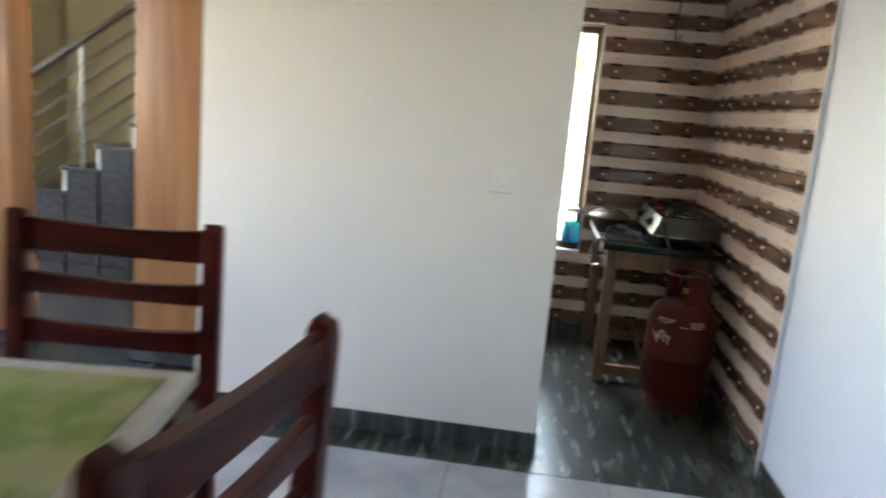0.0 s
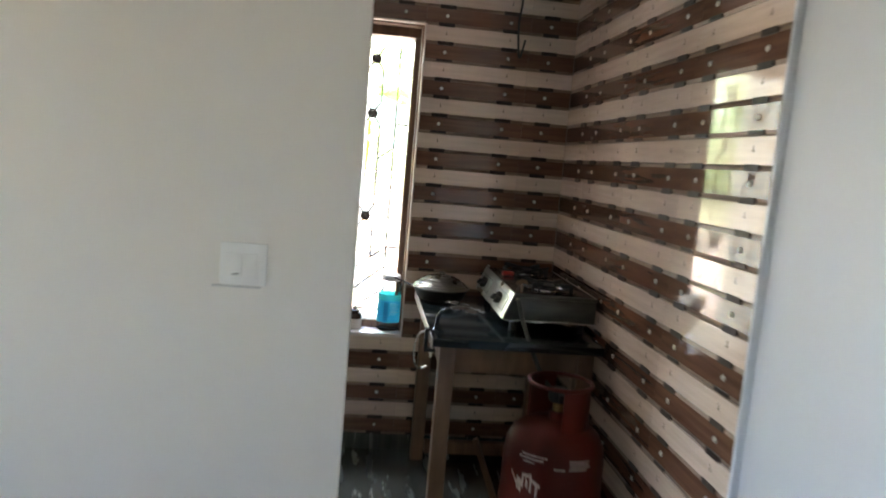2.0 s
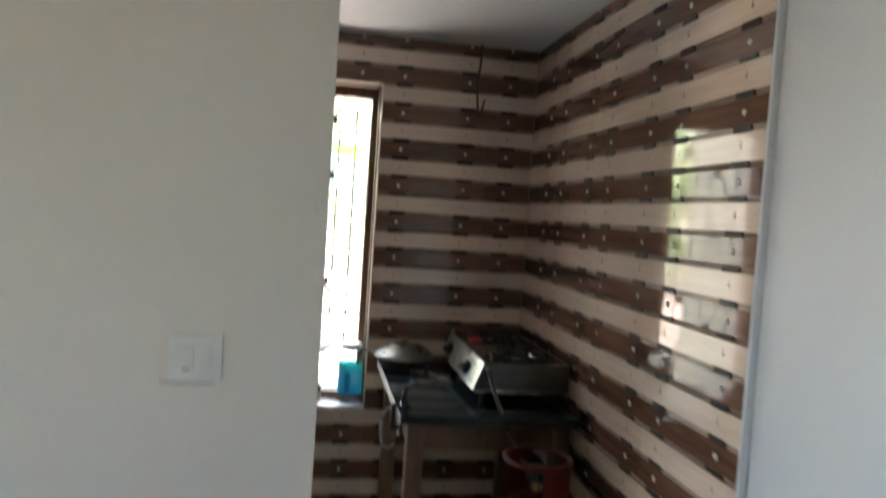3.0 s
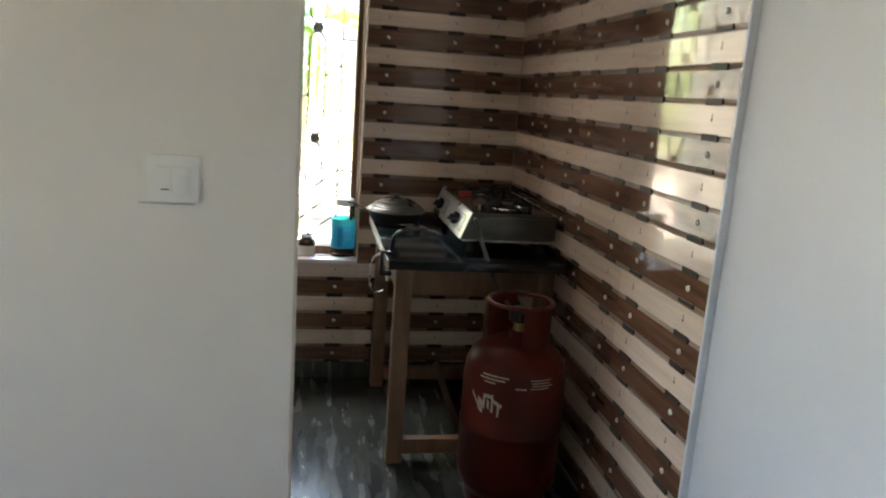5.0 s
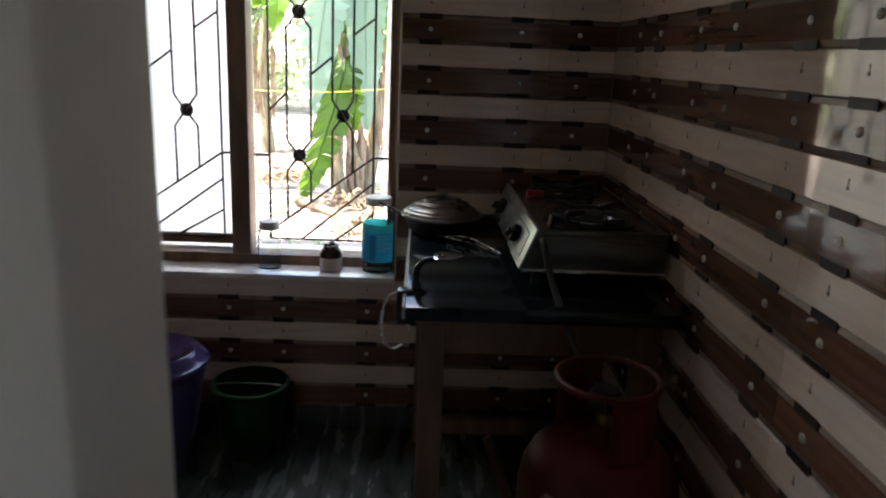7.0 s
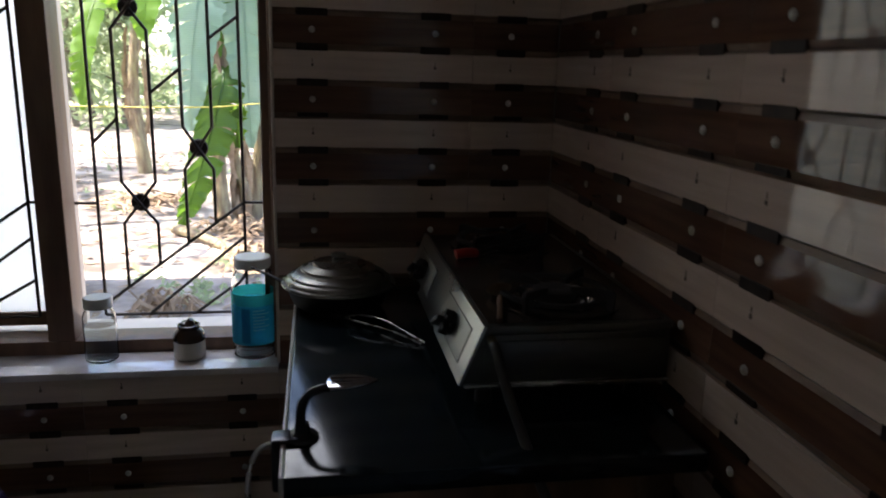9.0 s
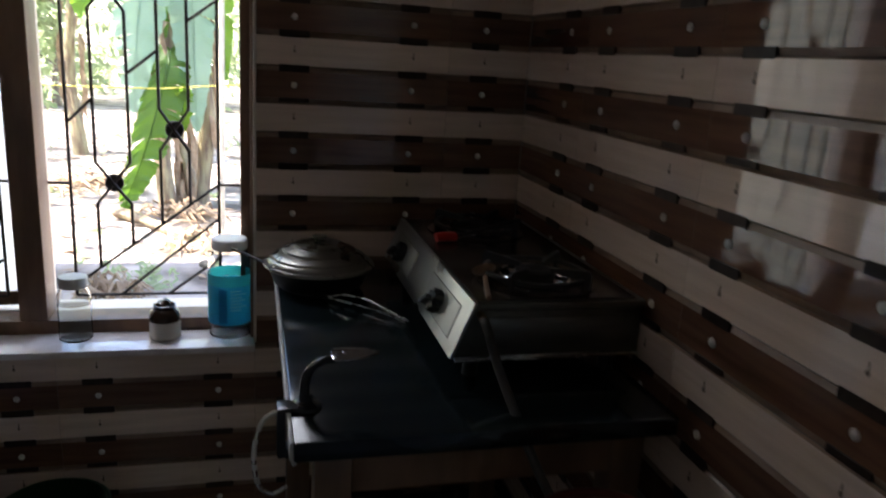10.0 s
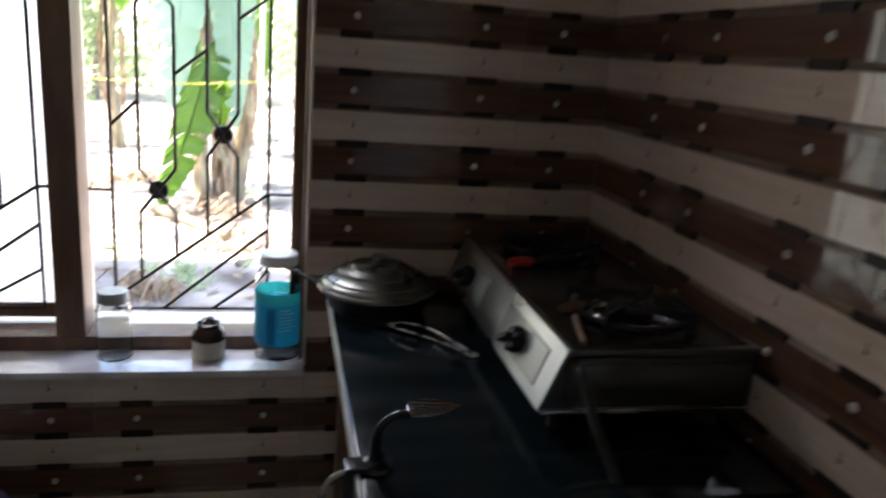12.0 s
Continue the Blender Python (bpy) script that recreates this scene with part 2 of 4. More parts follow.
BARK = material("grey_bark", (0.22, 0.18, 0.14), 0.85, color2=(0.11, 0.09, 0.07), scale=6, stretch=(3, 3, 0.6), bump=0.8, bump_scale=20)
BANANA_LEAF = leaf_material("banana_leaf", (0.10, 0.21, 0.03), (0.05, 0.12, 0.02), (0.26, 0.46, 0.04), veins=0.14)
BANANA_DARK = leaf_material("dark_banana_leaf", (0.060, 0.135, 0.030), (0.035, 0.085, 0.018), (0.17, 0.34, 0.03), veins=0.14)
BANANA_PALE = leaf_material("pale_banana_leaf", (0.30, 0.43, 0.35), (0.20, 0.34, 0.25), (0.40, 0.56, 0.40), veins=0.10)
BUSH_LEAF = leaf_material("bush_leaf", (0.24, 0.31, 0.17), (0.13, 0.19, 0.09), (0.55, 0.64, 0.38), scale=0.8)
LINE_YELLOW = material("yellow_line", (0.62, 0.55, 0.10), 0.5, vary=0.15, scale=30)
PALE_POLE = material("pale_bamboo", (0.50, 0.46, 0.38), 0.6, color2=(0.34, 0.30, 0.24), scale=6, stretch=(4, 4, 0.8), bump=0.2, bump_scale=30)
DRY_LEAF = material("dry_leaf", (0.36, 0.26, 0.17), 0.8, color2=(0.20, 0.13, 0.08), scale=9)


# ---- building helpers ----
def finish(name, bm, mats, parent=None, smooth=40, label=""):
    me = bpy.data.meshes.new(name)
    bmesh.ops.recalc_face_normals(bm, faces=bm.faces[:])
    bm.to_mesh(me)
    bm.free()
    for m in mats if isinstance(mats, (list, tuple)) else (mats,):
        me.materials.append(m)
    if smooth:
        me.shade_smooth()
        me.set_sharp_from_angle(angle=radians(smooth))
    ob = new(name, me)
    if parent is not None:
        ob.parent = parent
    if label:
        ob["label"] = label
    return ob


def part(name, bm, mat, parent, label="", smooth=40):
    return finish(name, bm, mat, parent, smooth, label)


def empty(name, m=None, **tags):
    ob = new(name)
    ob.empty_display_size = 0.05
    if m is not None:
        ob.matrix_world = m
    return tagged(ob, **tags)


def box(lo, hi, bevel=0.0, bm=None, mat=0, segments=2):
    """A box between two corners, with rounded edges."""
    bm = bm or bmesh.new()
    lo, hi = Vector(lo), Vector(hi)
    m = Matrix.Translation((lo + hi) / 2) @ Matrix.Diagonal((*(hi - lo), 1))
    made = bmesh.ops.create_cube(bm, size=1.0, matrix=m)["verts"]
    faces = {f for v in made for f in v.link_faces}
    for f in faces:
        f.material_index = mat
    if bevel:
        edges = list({e for v in made for e in v.link_edges})
        bmesh.ops.bevel(bm, geom=edges, offset=bevel, segments=segments, affect="EDGES", profile=0.6)
    return bm


def lathe(profile, steps=32, bm=None, at=(0, 0, 0), mat=0):
    """A turned body from (radius, height) pairs."""
    bm = bm or bmesh.new()
    x, y, z = at
    rings = []
    for r, h in profile:
        if r <= 1e-6:
            rings.append([bm.verts.new((x, y, z + h))])
        else:
            rings.append([bm.verts.new((x + r * math.cos(2 * math.pi * i / steps), y + r * math.sin(2 * math.pi * i / steps), z + h)) for i in range(steps)])
    for a, b in zip(rings, rings[1:]):
        for i in range(steps):
            j = (i + 1) % steps
            if len(a) == 1 and len(b) == 1:
                continue
            if len(a) == 1:
                f = bm.faces.new((a[0], b[i], b[j]))
            elif len(b) == 1:
                f = bm.faces.new((a[i], a[j], b[0]))
            else:
                f = bm.faces.new((a[i], a[j], b[j], b[i]))
            f.material_index = mat
    return bm


def smooth_line(points, n=6):
    """Catmull-Rom points through the given ones."""
    p = [Vector(q) for q in points]
    p = [2 * p[0] - p[1]] + p + [2 * p[-1] - p[-2]]
    out = []
    for i in range(1, len(p) - 2):
        for k in range(n):
            t = k / n
            a, b, c, d = p[i - 1], p[i], p[i + 1], p[i + 2]
            out.append(0.5 * (2 * b + (c - a) * t + (2 * a - 5 * b + 4 * c - d) * t * t + (3 * b - a - 3 * c + d) * t ** 3))
    out.append(p[-2])
    return out


def tube(points, radius, steps=8, bm=None, mat=0, squash=1.0):
    """A round bar along points; radius is a number or one per point."""
    bm = bm or bmesh.new()
    pts = [Vector(q) for q in points]
    radii = radius if isinstance(radius, (list, tuple)) else [radius] * len(pts)
    rings, side = [], None
    for i, (q, r) in enumerate(zip(pts, radii)):
        d = (pts[min(i + 1, len(pts) - 1)] - pts[max(i - 1, 0)]).normalized()
        if side is None:
            side = d.orthogonal().normalized()
        side = (side - d * side.dot(d)).normalized()
        up = d.cross(side)
        rings.append([bm.verts.new(q + r * (math.cos(2 * math.pi * k / steps) * side + squash * math.sin(2 * math.pi * k / steps) * up)) for k in range(steps)])
    for a, b in zip(rings, rings[1:]):
        for k in range(steps):
            f = bm.faces.new((a[k], a[(k + 1) % steps], b[(k + 1) % steps], b[k]))
            f.material_index = mat
    for ring in (rings[0], rings[-1]):
        bm.faces.new(ring).material_index = mat
    return bm


def prism(outline, lo, hi, axis="y", bm=None, mat=0, bevel=0.0):
    """A flat outline of 2D points drawn out along an axis."""
    bm = bm or bmesh.new()

    def put(a, b, c):
        return {"x": (c, a, b), "y": (a, c, b), "z": (a, b, c)}[axis]
    first = [bm.verts.new(put(a, b, lo)) for a, b in outline]
    last = [bm.verts.new(put(a, b, hi)) for a, b in outline]
    faces = [bm.faces.new(first), bm.faces.new(last)]
    n = len(outline)
    for i in range(n):
        faces.append(bm.faces.new((first[i], first[(i + 1) % n], last[(i + 1) % n], last[i])))
    for f in faces:
        f.material_index = mat
    if bevel:
        bmesh.ops.bevel(bm, geom=list({e for f in faces for e in f.edges}), offset=bevel, segments=2, affect="EDGES", profile=0.6)
    return bm


def structure(name, bm, mat, label, category):
    return tagged(finish(name, bm, mat), label=label, category=category, kind="structure")


# ---- large structure ----
CEIL = 2.07        # kitchen ceiling
DOOR_Y = -1.715    # hall face of the wall with the opening
JAMB_X = -0.866    # edge of the opening
WIN_L, WIN_R, WIN_B, WIN_T = -1.73, -0.65, 0.52, 1.872
HALL_TOP = 2.85

# ground outside, one sheet with a hole-free rise under the house
structure("ground", box((-400, 0.262, -0.45), (400, 700, -0.30)), EARTH, "pale trodden earth strewn with dry leaves", "ground")

structure("floor_kitchen", box((-2.45, -1.89, -0.12), (0.25, 0.26, 0.0)), STONE, "dark green polished marble kitchen floor", "floor")
hall_floor = structure("floor_hall", box((-5.2, -7.2, -0.12), (0.25, -1.893, -0.006)), GROUT, "grey polished floor tiles of the hall", "floor")
structure("floor_stair_hall", box((-6.2, -1.889, -0.12), (-2.453, 3.2, -0.002)), STAIR_STONE, "dark stone floor beside the staircase", "floor")

wall_north = structure("wall_north", box((-2.45, 0.008, 0.0), (WIN_L, 0.26, CEIL)), GROUT, "back kitchen wall clad in striped plank tiles with a barred window", "wall")
bm = box((WIN_L, 0.008, 0.0), (WIN_R, 0.26, WIN_B))
box((WIN_L, 0.008, WIN_T), (WIN_R, 0.26, CEIL), bm=bm)
part("wall_panel", bm, GROUT, wall_north)
part("wall_panel", box((WIN_R, 0.008, 0.0), (0.008, 0.26, CEIL)), GROUT, wall_north)
wall_east = structure("wall_east", box((0.008, -1.68, 0.0), (0.25, 0.26, CEIL)), GROUT, "kitchen side wall clad in glossy cream and brown plank tiles", "wall")
structure("wall_east_hall", box((0.018, -7.2, 0.0), (0.25, -1.68, HALL_TOP)), WALL_COOL, "plain white hall wall with bluish daylight in its colour", "wall")
structure("wall_west", box((-2.38, -1.538, 0.0), (-2.29, 0.008, CEIL)), HALL_BEIGE, "plain unseen kitchen wall, darkened against bounced light", "wall")
structure("wall_opening", box((-2.289, DOOR_Y, 0.0), (JAMB_X, -1.47, CEIL - 0.001), bevel=0.008), WALL_WHITE, "cream white painted wall beside the open kitchen doorway", "wall")
structure("wall_above_opening", box((-2.290, DOOR_Y, CEIL + 0.002), (0.018, -1.54, HALL_TOP)), WALL_WHITE, "plain painted wall above the kitchen opening", "wall")
structure("ceiling_kitchen", box((-2.38, -1.538, CEIL), (0.25, 0.26, CEIL + 0.12)), CEILING_PAINT, "plain off-white kitchen ceiling", "ceiling")
structure("ceiling_stair", box((-6.2, -1.553, HALL_TOP), (-2.45, 3.2, HALL_TOP + 0.12)), CEILING_PAINT, "plain off-white ceiling over the stairs", "ceiling")
structure("ceiling_hall", box((-6.2, -7.2, HALL_TOP), (0.25, -1.556, HALL_TOP + 0.12)), CEILING_PAINT, "plain off-white hall ceiling", "ceiling")
structure("wall_south_hall", box((-5.2, -7.2, 0.0), (0.018, -7.0, HALL_TOP)), HALL_BEIGE, "plain unseen hall wall, darkened against bounced light", "wall")
bm = box((-5.2, -7.0, 0.0), (-5.0, -4.4, HALL_TOP))
box((-5.2, -3.0, 0.0), (-5.0, -1.95, HALL_TOP), bm=bm)
box((-5.2, -4.4, 0.0), (-5.0, -3.0, 0.9), bm=bm)
box((-5.2, -4.4, 2.1), (-5.0, -3.0, HALL_TOP), bm=bm)
structure("wall_west_hall", bm, HALL_BEIGE, "plain unseen hall wall, darkened, with an added window opening", "wall")
structure("wall_stair", box((-6.2, 3.0, 0.0), (-2.45, 3.2, HALL_TOP)), CREAM_WALL, "cream painted wall behind the staircase", "wall")
bm = box((-6.2, -0.4, 0.0), (-6.0, 3.0, HALL_TOP))
box((-6.2, -1.9, 0.0), (-6.0, -1.6, HALL_TOP), bm=bm)
box((-6.2, -1.6, 0.0), (-6.0, -0.4, 1.1), bm=bm)
box((-6.2, -1.6, 2.4), (-6.0, -0.4, HALL_TOP), bm=bm)
structure("wall_stair_side", bm, CREAM_WALL, "cream painted stairwell wall", "wall")
structure("wall_stair_return", box((-6.0, -1.95, 0.0), (-5.0, -1.85, HALL_TOP)), CREAM_WALL, "cream painted stairwell wall", "wall")
structure("wall_stair_kitchen", box((-2.6, -1.10, 0.0), (-2.453, 3.0, HALL_TOP)), CREAM_WALL, "cream painted stairwell wall", "wall")

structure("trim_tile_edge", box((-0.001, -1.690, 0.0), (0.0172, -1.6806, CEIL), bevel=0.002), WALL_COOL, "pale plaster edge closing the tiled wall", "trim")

# skirting of dark stone
structure("baseboard_opening", box((-2.290, DOOR_Y - 0.012, 0.0), (JAMB_X - 0.001, DOOR_Y - 0.001, 0.080), bevel=0.003), STONE, "dark green stone skirting", "baseboard")
structure("baseboard_jamb", box((JAMB_X + 0.001, DOOR_Y, 0.0), (JAMB_X + 0.011, -1.47, 0.080), bevel=0.003), STONE, "dark green stone skirting", "baseboard")
structure("baseboard_north", box((-2.28, -0.012, 0.0), (-0.012, -0.002, 0.072), bevel=0.003), STONE, "dark green stone skirting of the kitchen", "baseboard")
structure("baseboard_east", box((-0.011, -1.679, 0.0), (-0.002, -0.003, 0.072), bevel=0.003), STONE, "dark green stone skirting of the kitchen", "baseboard")
structure("baseboard_hall", box((0.006, -7.0, 0.0), (0.017, -1.692, 0.080), bevel=0.003), STONE, "dark green stone skirting", "baseboard")


# ---- window ----
def bar(lo, hi, parent, name="frame_member", mat=WOOD_FRAME, bevel=0.004):
    return part(name, box(lo, hi, bevel), mat, parent)


window = empty("window_1", label="brown timber kitchen window with two lights and iron grille", category="window", kind="structure")
FY0, FY1 = 0.10, 0.185
bar((WIN_L, FY0, WIN_B + 0.047), (WIN_L + 0.045, FY1, WIN_T - 0.050), window)
bar((WIN_R - 0.034, FY0, WIN_B + 0.047), (WIN_R, FY1, WIN_T - 0.050), window)
bar((-1.196, FY0, WIN_B + 0.047), (-1.134, FY1, WIN_T - 0.050), window)
bar((WIN_L, FY0, WIN_T - 0.050), (WIN_R, FY1, WIN_T), window)
bar((WIN_L, FY0, WIN_B + 0.002), (WIN_R, FY1, WIN_B + 0.047), window, "bottom_rail")
part("outer_reveal", box((-1.185, FY1 + 0.002, WIN_B + 0.047), (-1.150, 0.262, WIN_T - 0.050), 0.002), CREAM_EDGE, window, "cream painted reveal")
part("outer_ledge", box((WIN_L + 0.002, FY1 + 0.002, WIN_B + 0.002), (WIN_R - 0.002, 0.31, WIN_B + 0.030), 0.003), CREAM_EDGE, window, "cream painted outer ledge")
part("edge_trim", box((WIN_R - 0.003, -0.002, WIN_B + 0.014), (WIN_R + 0.004, 0.03, WIN_T), 0.0015), CREAM_EDGE, window, "cream edge trim")
part("edge_trim", box((WIN_L, -0.002, WIN_T - 0.004), (WIN_R - 0.004, 0.03, WIN_T + 0.003), 0.0015), CREAM_EDGE, window, "cream edge trim")
part("reveal_lining", box((WIN_R - 0.010, 0.031, WIN_B + 0.016), (WIN_R - 0.001, FY0 - 0.002, WIN_T - 0.012), 0.0015), WOOD_FRAME, window)
part("reveal_lining", box((WIN_L + 0.001, 0.031, WIN_B + 0.016), (WIN_L + 0.010, FY0 - 0.002, WIN_T - 0.012), 0.0015), WOOD_FRAME, window)
part("reveal_lining", box((WIN_L + 0.001, 0.031, WIN_T - 0.011), (WIN_R - 0.001, FY0 - 0.002, WIN_T - 0.001), 0.0015), WOOD_FRAME, window)
sill = structure("window_sill", box((WIN_L - 0.02, -0.024, WIN_B - 0.002), (WIN_R + 0.001, FY0 - 0.002, WIN_B + 0.015), bevel=0.003), SILL_STONE,
                 "worn pale window sill ledge with jars on it", "window sill")


def grille(x0, x1, parent):
    """Iron bars with lens-shaped loops, round bosses and slanting ties, in one light."""
    y, r = 0.215, 0.0042
    w = x1 - x0
    zb, zt = 0.594, 1.79
    xs = [x0 + w * k for k in (0.108, 0.239, 0.414, 0.572, 0.724, 0.879)]
    foot = 0.622

    def tie_z(x):
        return foot + (x - xs[0]) * (0.887 - foot) / (xs[5] - xs[0])
    lows = [zb] + [tie_z(x) for x in xs[1:5]] + [zb]
    for k in (0, 5):
        part("grille_bar", tube([(xs[k], y, zb), (xs[k], y, zt)], r), GRILLE_PAINT, parent)
    for a, b, cross in ((1, 2, (0.886, 1.354, 1.64)), (3, 4, (1.024, 1.492, 1.735))):
        mid = (xs[a] + xs[b]) / 2
        for k in (a, b):
            pts, here = [(xs[k], y, lows[k])], k
            for c in cross:
                there = b if here == a else a
                pts += [(xs[here], y, c - 0.052), (mid, y + (0.003 if k == a else -0.003), c), (xs[there], y, c + 0.052)]
                here = there
            pts.append((xs[here], y, zt))
            part("grille_bar", tube(pts, r), GRILLE_PAINT, parent)
        for c in cross:
            boss = lathe([(0, 0), (0.021, 0), (0.023, 0.003), (0.021, 0.006), (0, 0.006)], 20)
            bmesh.ops.transform(boss, matrix=Matrix.Translation((mid, y + 0.012, c)) @ Matrix.Rotation(radians(90), 4, "X"), verts=boss.verts)
            part("boss", boss, GRILLE_PAINT, parent)
    ties = [((xs[0], foot), (xs[5], 0.887)), ((xs[0] + 0.107, zb), (xs[5], 0.798)), ((xs[0] + 0.222, zb), (xs[5], 0.690)),
            ((xs[0], 1.034), (xs[1], 1.094)), ((xs[2], 1.156), (xs[3], 1.216)), ((xs[4], 1.288), (xs[5], 1.343)),
            ((xs[0], 1.50), (xs[1], 1.555)), ((xs[2], 1.62), (xs[3], 1.675)), ((x0 - 0.005, 0.885), (xs[0], 0.885)), ((xs[5], 0.887), (x1 + 0.005, 0.887)),
            ((xs[0], zb), (xs[5], zb)), ((x0 - 0.005, 1.45), (xs[0], 1.45)), ((xs[5], 1.45), (x1 + 0.005, 1.45))]
    for (xa, za), (xb, zb2) in ties:
        part("grille_tie", tube([(xa, y, za), (xb, y, zb2)], r * 0.95), GRILLE_PAINT, parent)


iron = empty("window_grille", label="dark iron window grille with loops and round bosses", category="window grille")
grille(-1.140, -0.684, iron)
grille(-1.690, -1.190, iron)
shutter = empty("window_shutter", label="closed frosted white glass casement behind the grille", category="window shutter")
part("pane", box((-1.655, 0.236, 0.60), (-1.225, 0.242, 1.76)), FROSTED, shutter)
for lo, hi in (((-1.69, 0.228, 0.565), (-1.655, 0.25, 1.79)), ((-1.225, 0.228, 0.565), (-1.192, 0.25, 1.79)),
               ((-1.655, 0.228, 0.565), (-1.225, 0.25, 0.60)), ((-1.655, 0.228, 1.76), (-1.225, 0.25, 1.79))):
    part("shutter_frame", box(lo, hi, 0.003), WOOD_FRAME, shutter)

# ---- table with its black top ----
TOP_Z = 0.73
table = empty("kitchen_table", label="pale wooden work table with a black glass top", category="table")
part("tabletop", box((-0.60, -0.850, TOP_Z - 0.030), (-0.02, -0.03, TOP_Z), 0.003), TABLE_TOP, table, "glossy black table top")
part("edge_strip", box((-0.606, -0.850, TOP_Z - 0.026), (-0.6005, -0.03, TOP_Z + 0.001), 0.001), PALE_EDGE, table, "pale edge strip")
for x, y in ((-0.566, -0.782), (-0.575, -0.115), (-0.085, -0.782), (-0.085, -0.115)):
    part("leg", box((x, y, 0.0), (x + 0.055, y + 0.055, TOP_Z - 0.031), 0.004), WOOD_TABLE, table)
part("apron", box((-0.510, -0.776, 0.60), (-0.086, -0.751, TOP_Z - 0.031), 0.002), WOOD_TABLE, table)
part("apron", box((-0.515, -0.095, 0.60), (-0.086, -0.070, TOP_Z - 0.031), 0.002), WOOD_TABLE, table)
part("apron", box((-0.558, -0.726, 0.60), (-0.530, -0.116, TOP_Z - 0.031), 0.002), WOOD_TABLE, table)
part("apron", box((-0.075, -0.726, 0.60), (-0.050, -0.116, TOP_Z - 0.031), 0.002), WOOD_TABLE, table)
part("stretcher", box((-0.510, -0.772, 0.03), (-0.086, -0.737, 0.085), 0.003), WOOD_TABLE, table)
part("stretcher", box((-0.515, -0.105, 0.03), (-0.086, -0.070, 0.085), 0.003), WOOD_TABLE, table)

# ---- gas stove ----
SX0, SX1, SY0, SY1, SZ0, SZ1 = -0.350, -0.012, -0.695, -0.085, 0.774, 0.868
stove = empty("gas_stove", label="two-burner stainless steel gas stove with black pan supports", category="stove")
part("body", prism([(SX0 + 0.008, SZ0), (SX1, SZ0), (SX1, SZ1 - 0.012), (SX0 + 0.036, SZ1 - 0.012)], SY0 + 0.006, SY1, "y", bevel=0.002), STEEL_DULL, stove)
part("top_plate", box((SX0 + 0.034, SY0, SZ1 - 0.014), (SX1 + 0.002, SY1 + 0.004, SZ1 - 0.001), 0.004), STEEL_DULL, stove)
part("hob_sheet", box((SX0 + 0.046, SY0 + 0.012, SZ1 - 0.0008), (SX1 - 0.012, SY1 - 0.008, SZ1 + 0.0008), 0.0004), HOB_BLACK, stove, "dark enamelled hob sheet")
bm = prism([(SX0, SZ0 + 0.002), (SX0 + 0.006, SZ0 + 0.002), (SX0 + 0.042, SZ1 + 0.001), (SX0 + 0.036, SZ1 + 0.001)], SY0 - 0.004, SY1 + 0.004, "y", bevel=0.0015)
panel = part("front_panel", bm, PANEL_STEEL, stove, "bright steel control panel")
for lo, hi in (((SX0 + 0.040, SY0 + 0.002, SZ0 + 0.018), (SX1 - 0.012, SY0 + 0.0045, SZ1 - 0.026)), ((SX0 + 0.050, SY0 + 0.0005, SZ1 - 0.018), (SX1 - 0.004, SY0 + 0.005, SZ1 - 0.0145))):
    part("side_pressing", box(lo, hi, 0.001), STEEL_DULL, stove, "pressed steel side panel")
part("bottom_lip", box((SX0 + 0.01, SY0 - 0.002, SZ0 - 0.006), (SX1, SY0 + 0.006, SZ0 + 0.001), 0.001), STEEL, stove)
for y in (-0.555, -0.225):
    m = Matrix.Translation((SX0 + 0.0176, y, 0.8220)) @ Matrix.Rotation(radians(-68.8), 4, "Y")
    bm = box((-0.030, -0.100, -0.0010), (0.030, 0.100, 0.0008), 0.0005)
    bmesh.ops.transform(bm, matrix=m, verts=bm.verts)
    part("plate_border", bm, BLACK_PLASTIC, stove, "thin black border line")
    bm = box((-0.0285, -0.0985, -0.0005), (0.0285, 0.0985, 0.0014), 0.0006)
    bmesh.ops.transform(bm, matrix=m, verts=bm.verts)
    part("panel_plate", bm, PLATE_GREY, stove, "grey inner control plate")
    bm = lathe([(0, 0), (0.019, 0), (0.020, 0.004), (0.016, 0.010), (0, 0.010)], 24)
    for turn in (0, 60, 120):
        lobe = box((-0.0048, -0.022, 0.004), (0.0048, 0.022, 0.021), 0.003)
        bmesh.ops.transform(lobe, matrix=Matrix.Rotation(radians(turn), 4, "Z"), verts=lobe.verts)
        me = bpy.data.meshes.new("lobe")
        lobe.to_mesh(me)
        lobe.free()
        bm.from_mesh(me)
    box((-0.005, -0.010, 0.016), (0.005, 0.024, 0.034), 0.003, bm=bm)
    bmesh.ops.transform(bm, matrix=m @ Matrix.Rotation(radians(35), 4, "Z"), verts=bm.verts)
    part("knob", bm, BLACK_PLASTIC, stove, "black plastic knob")
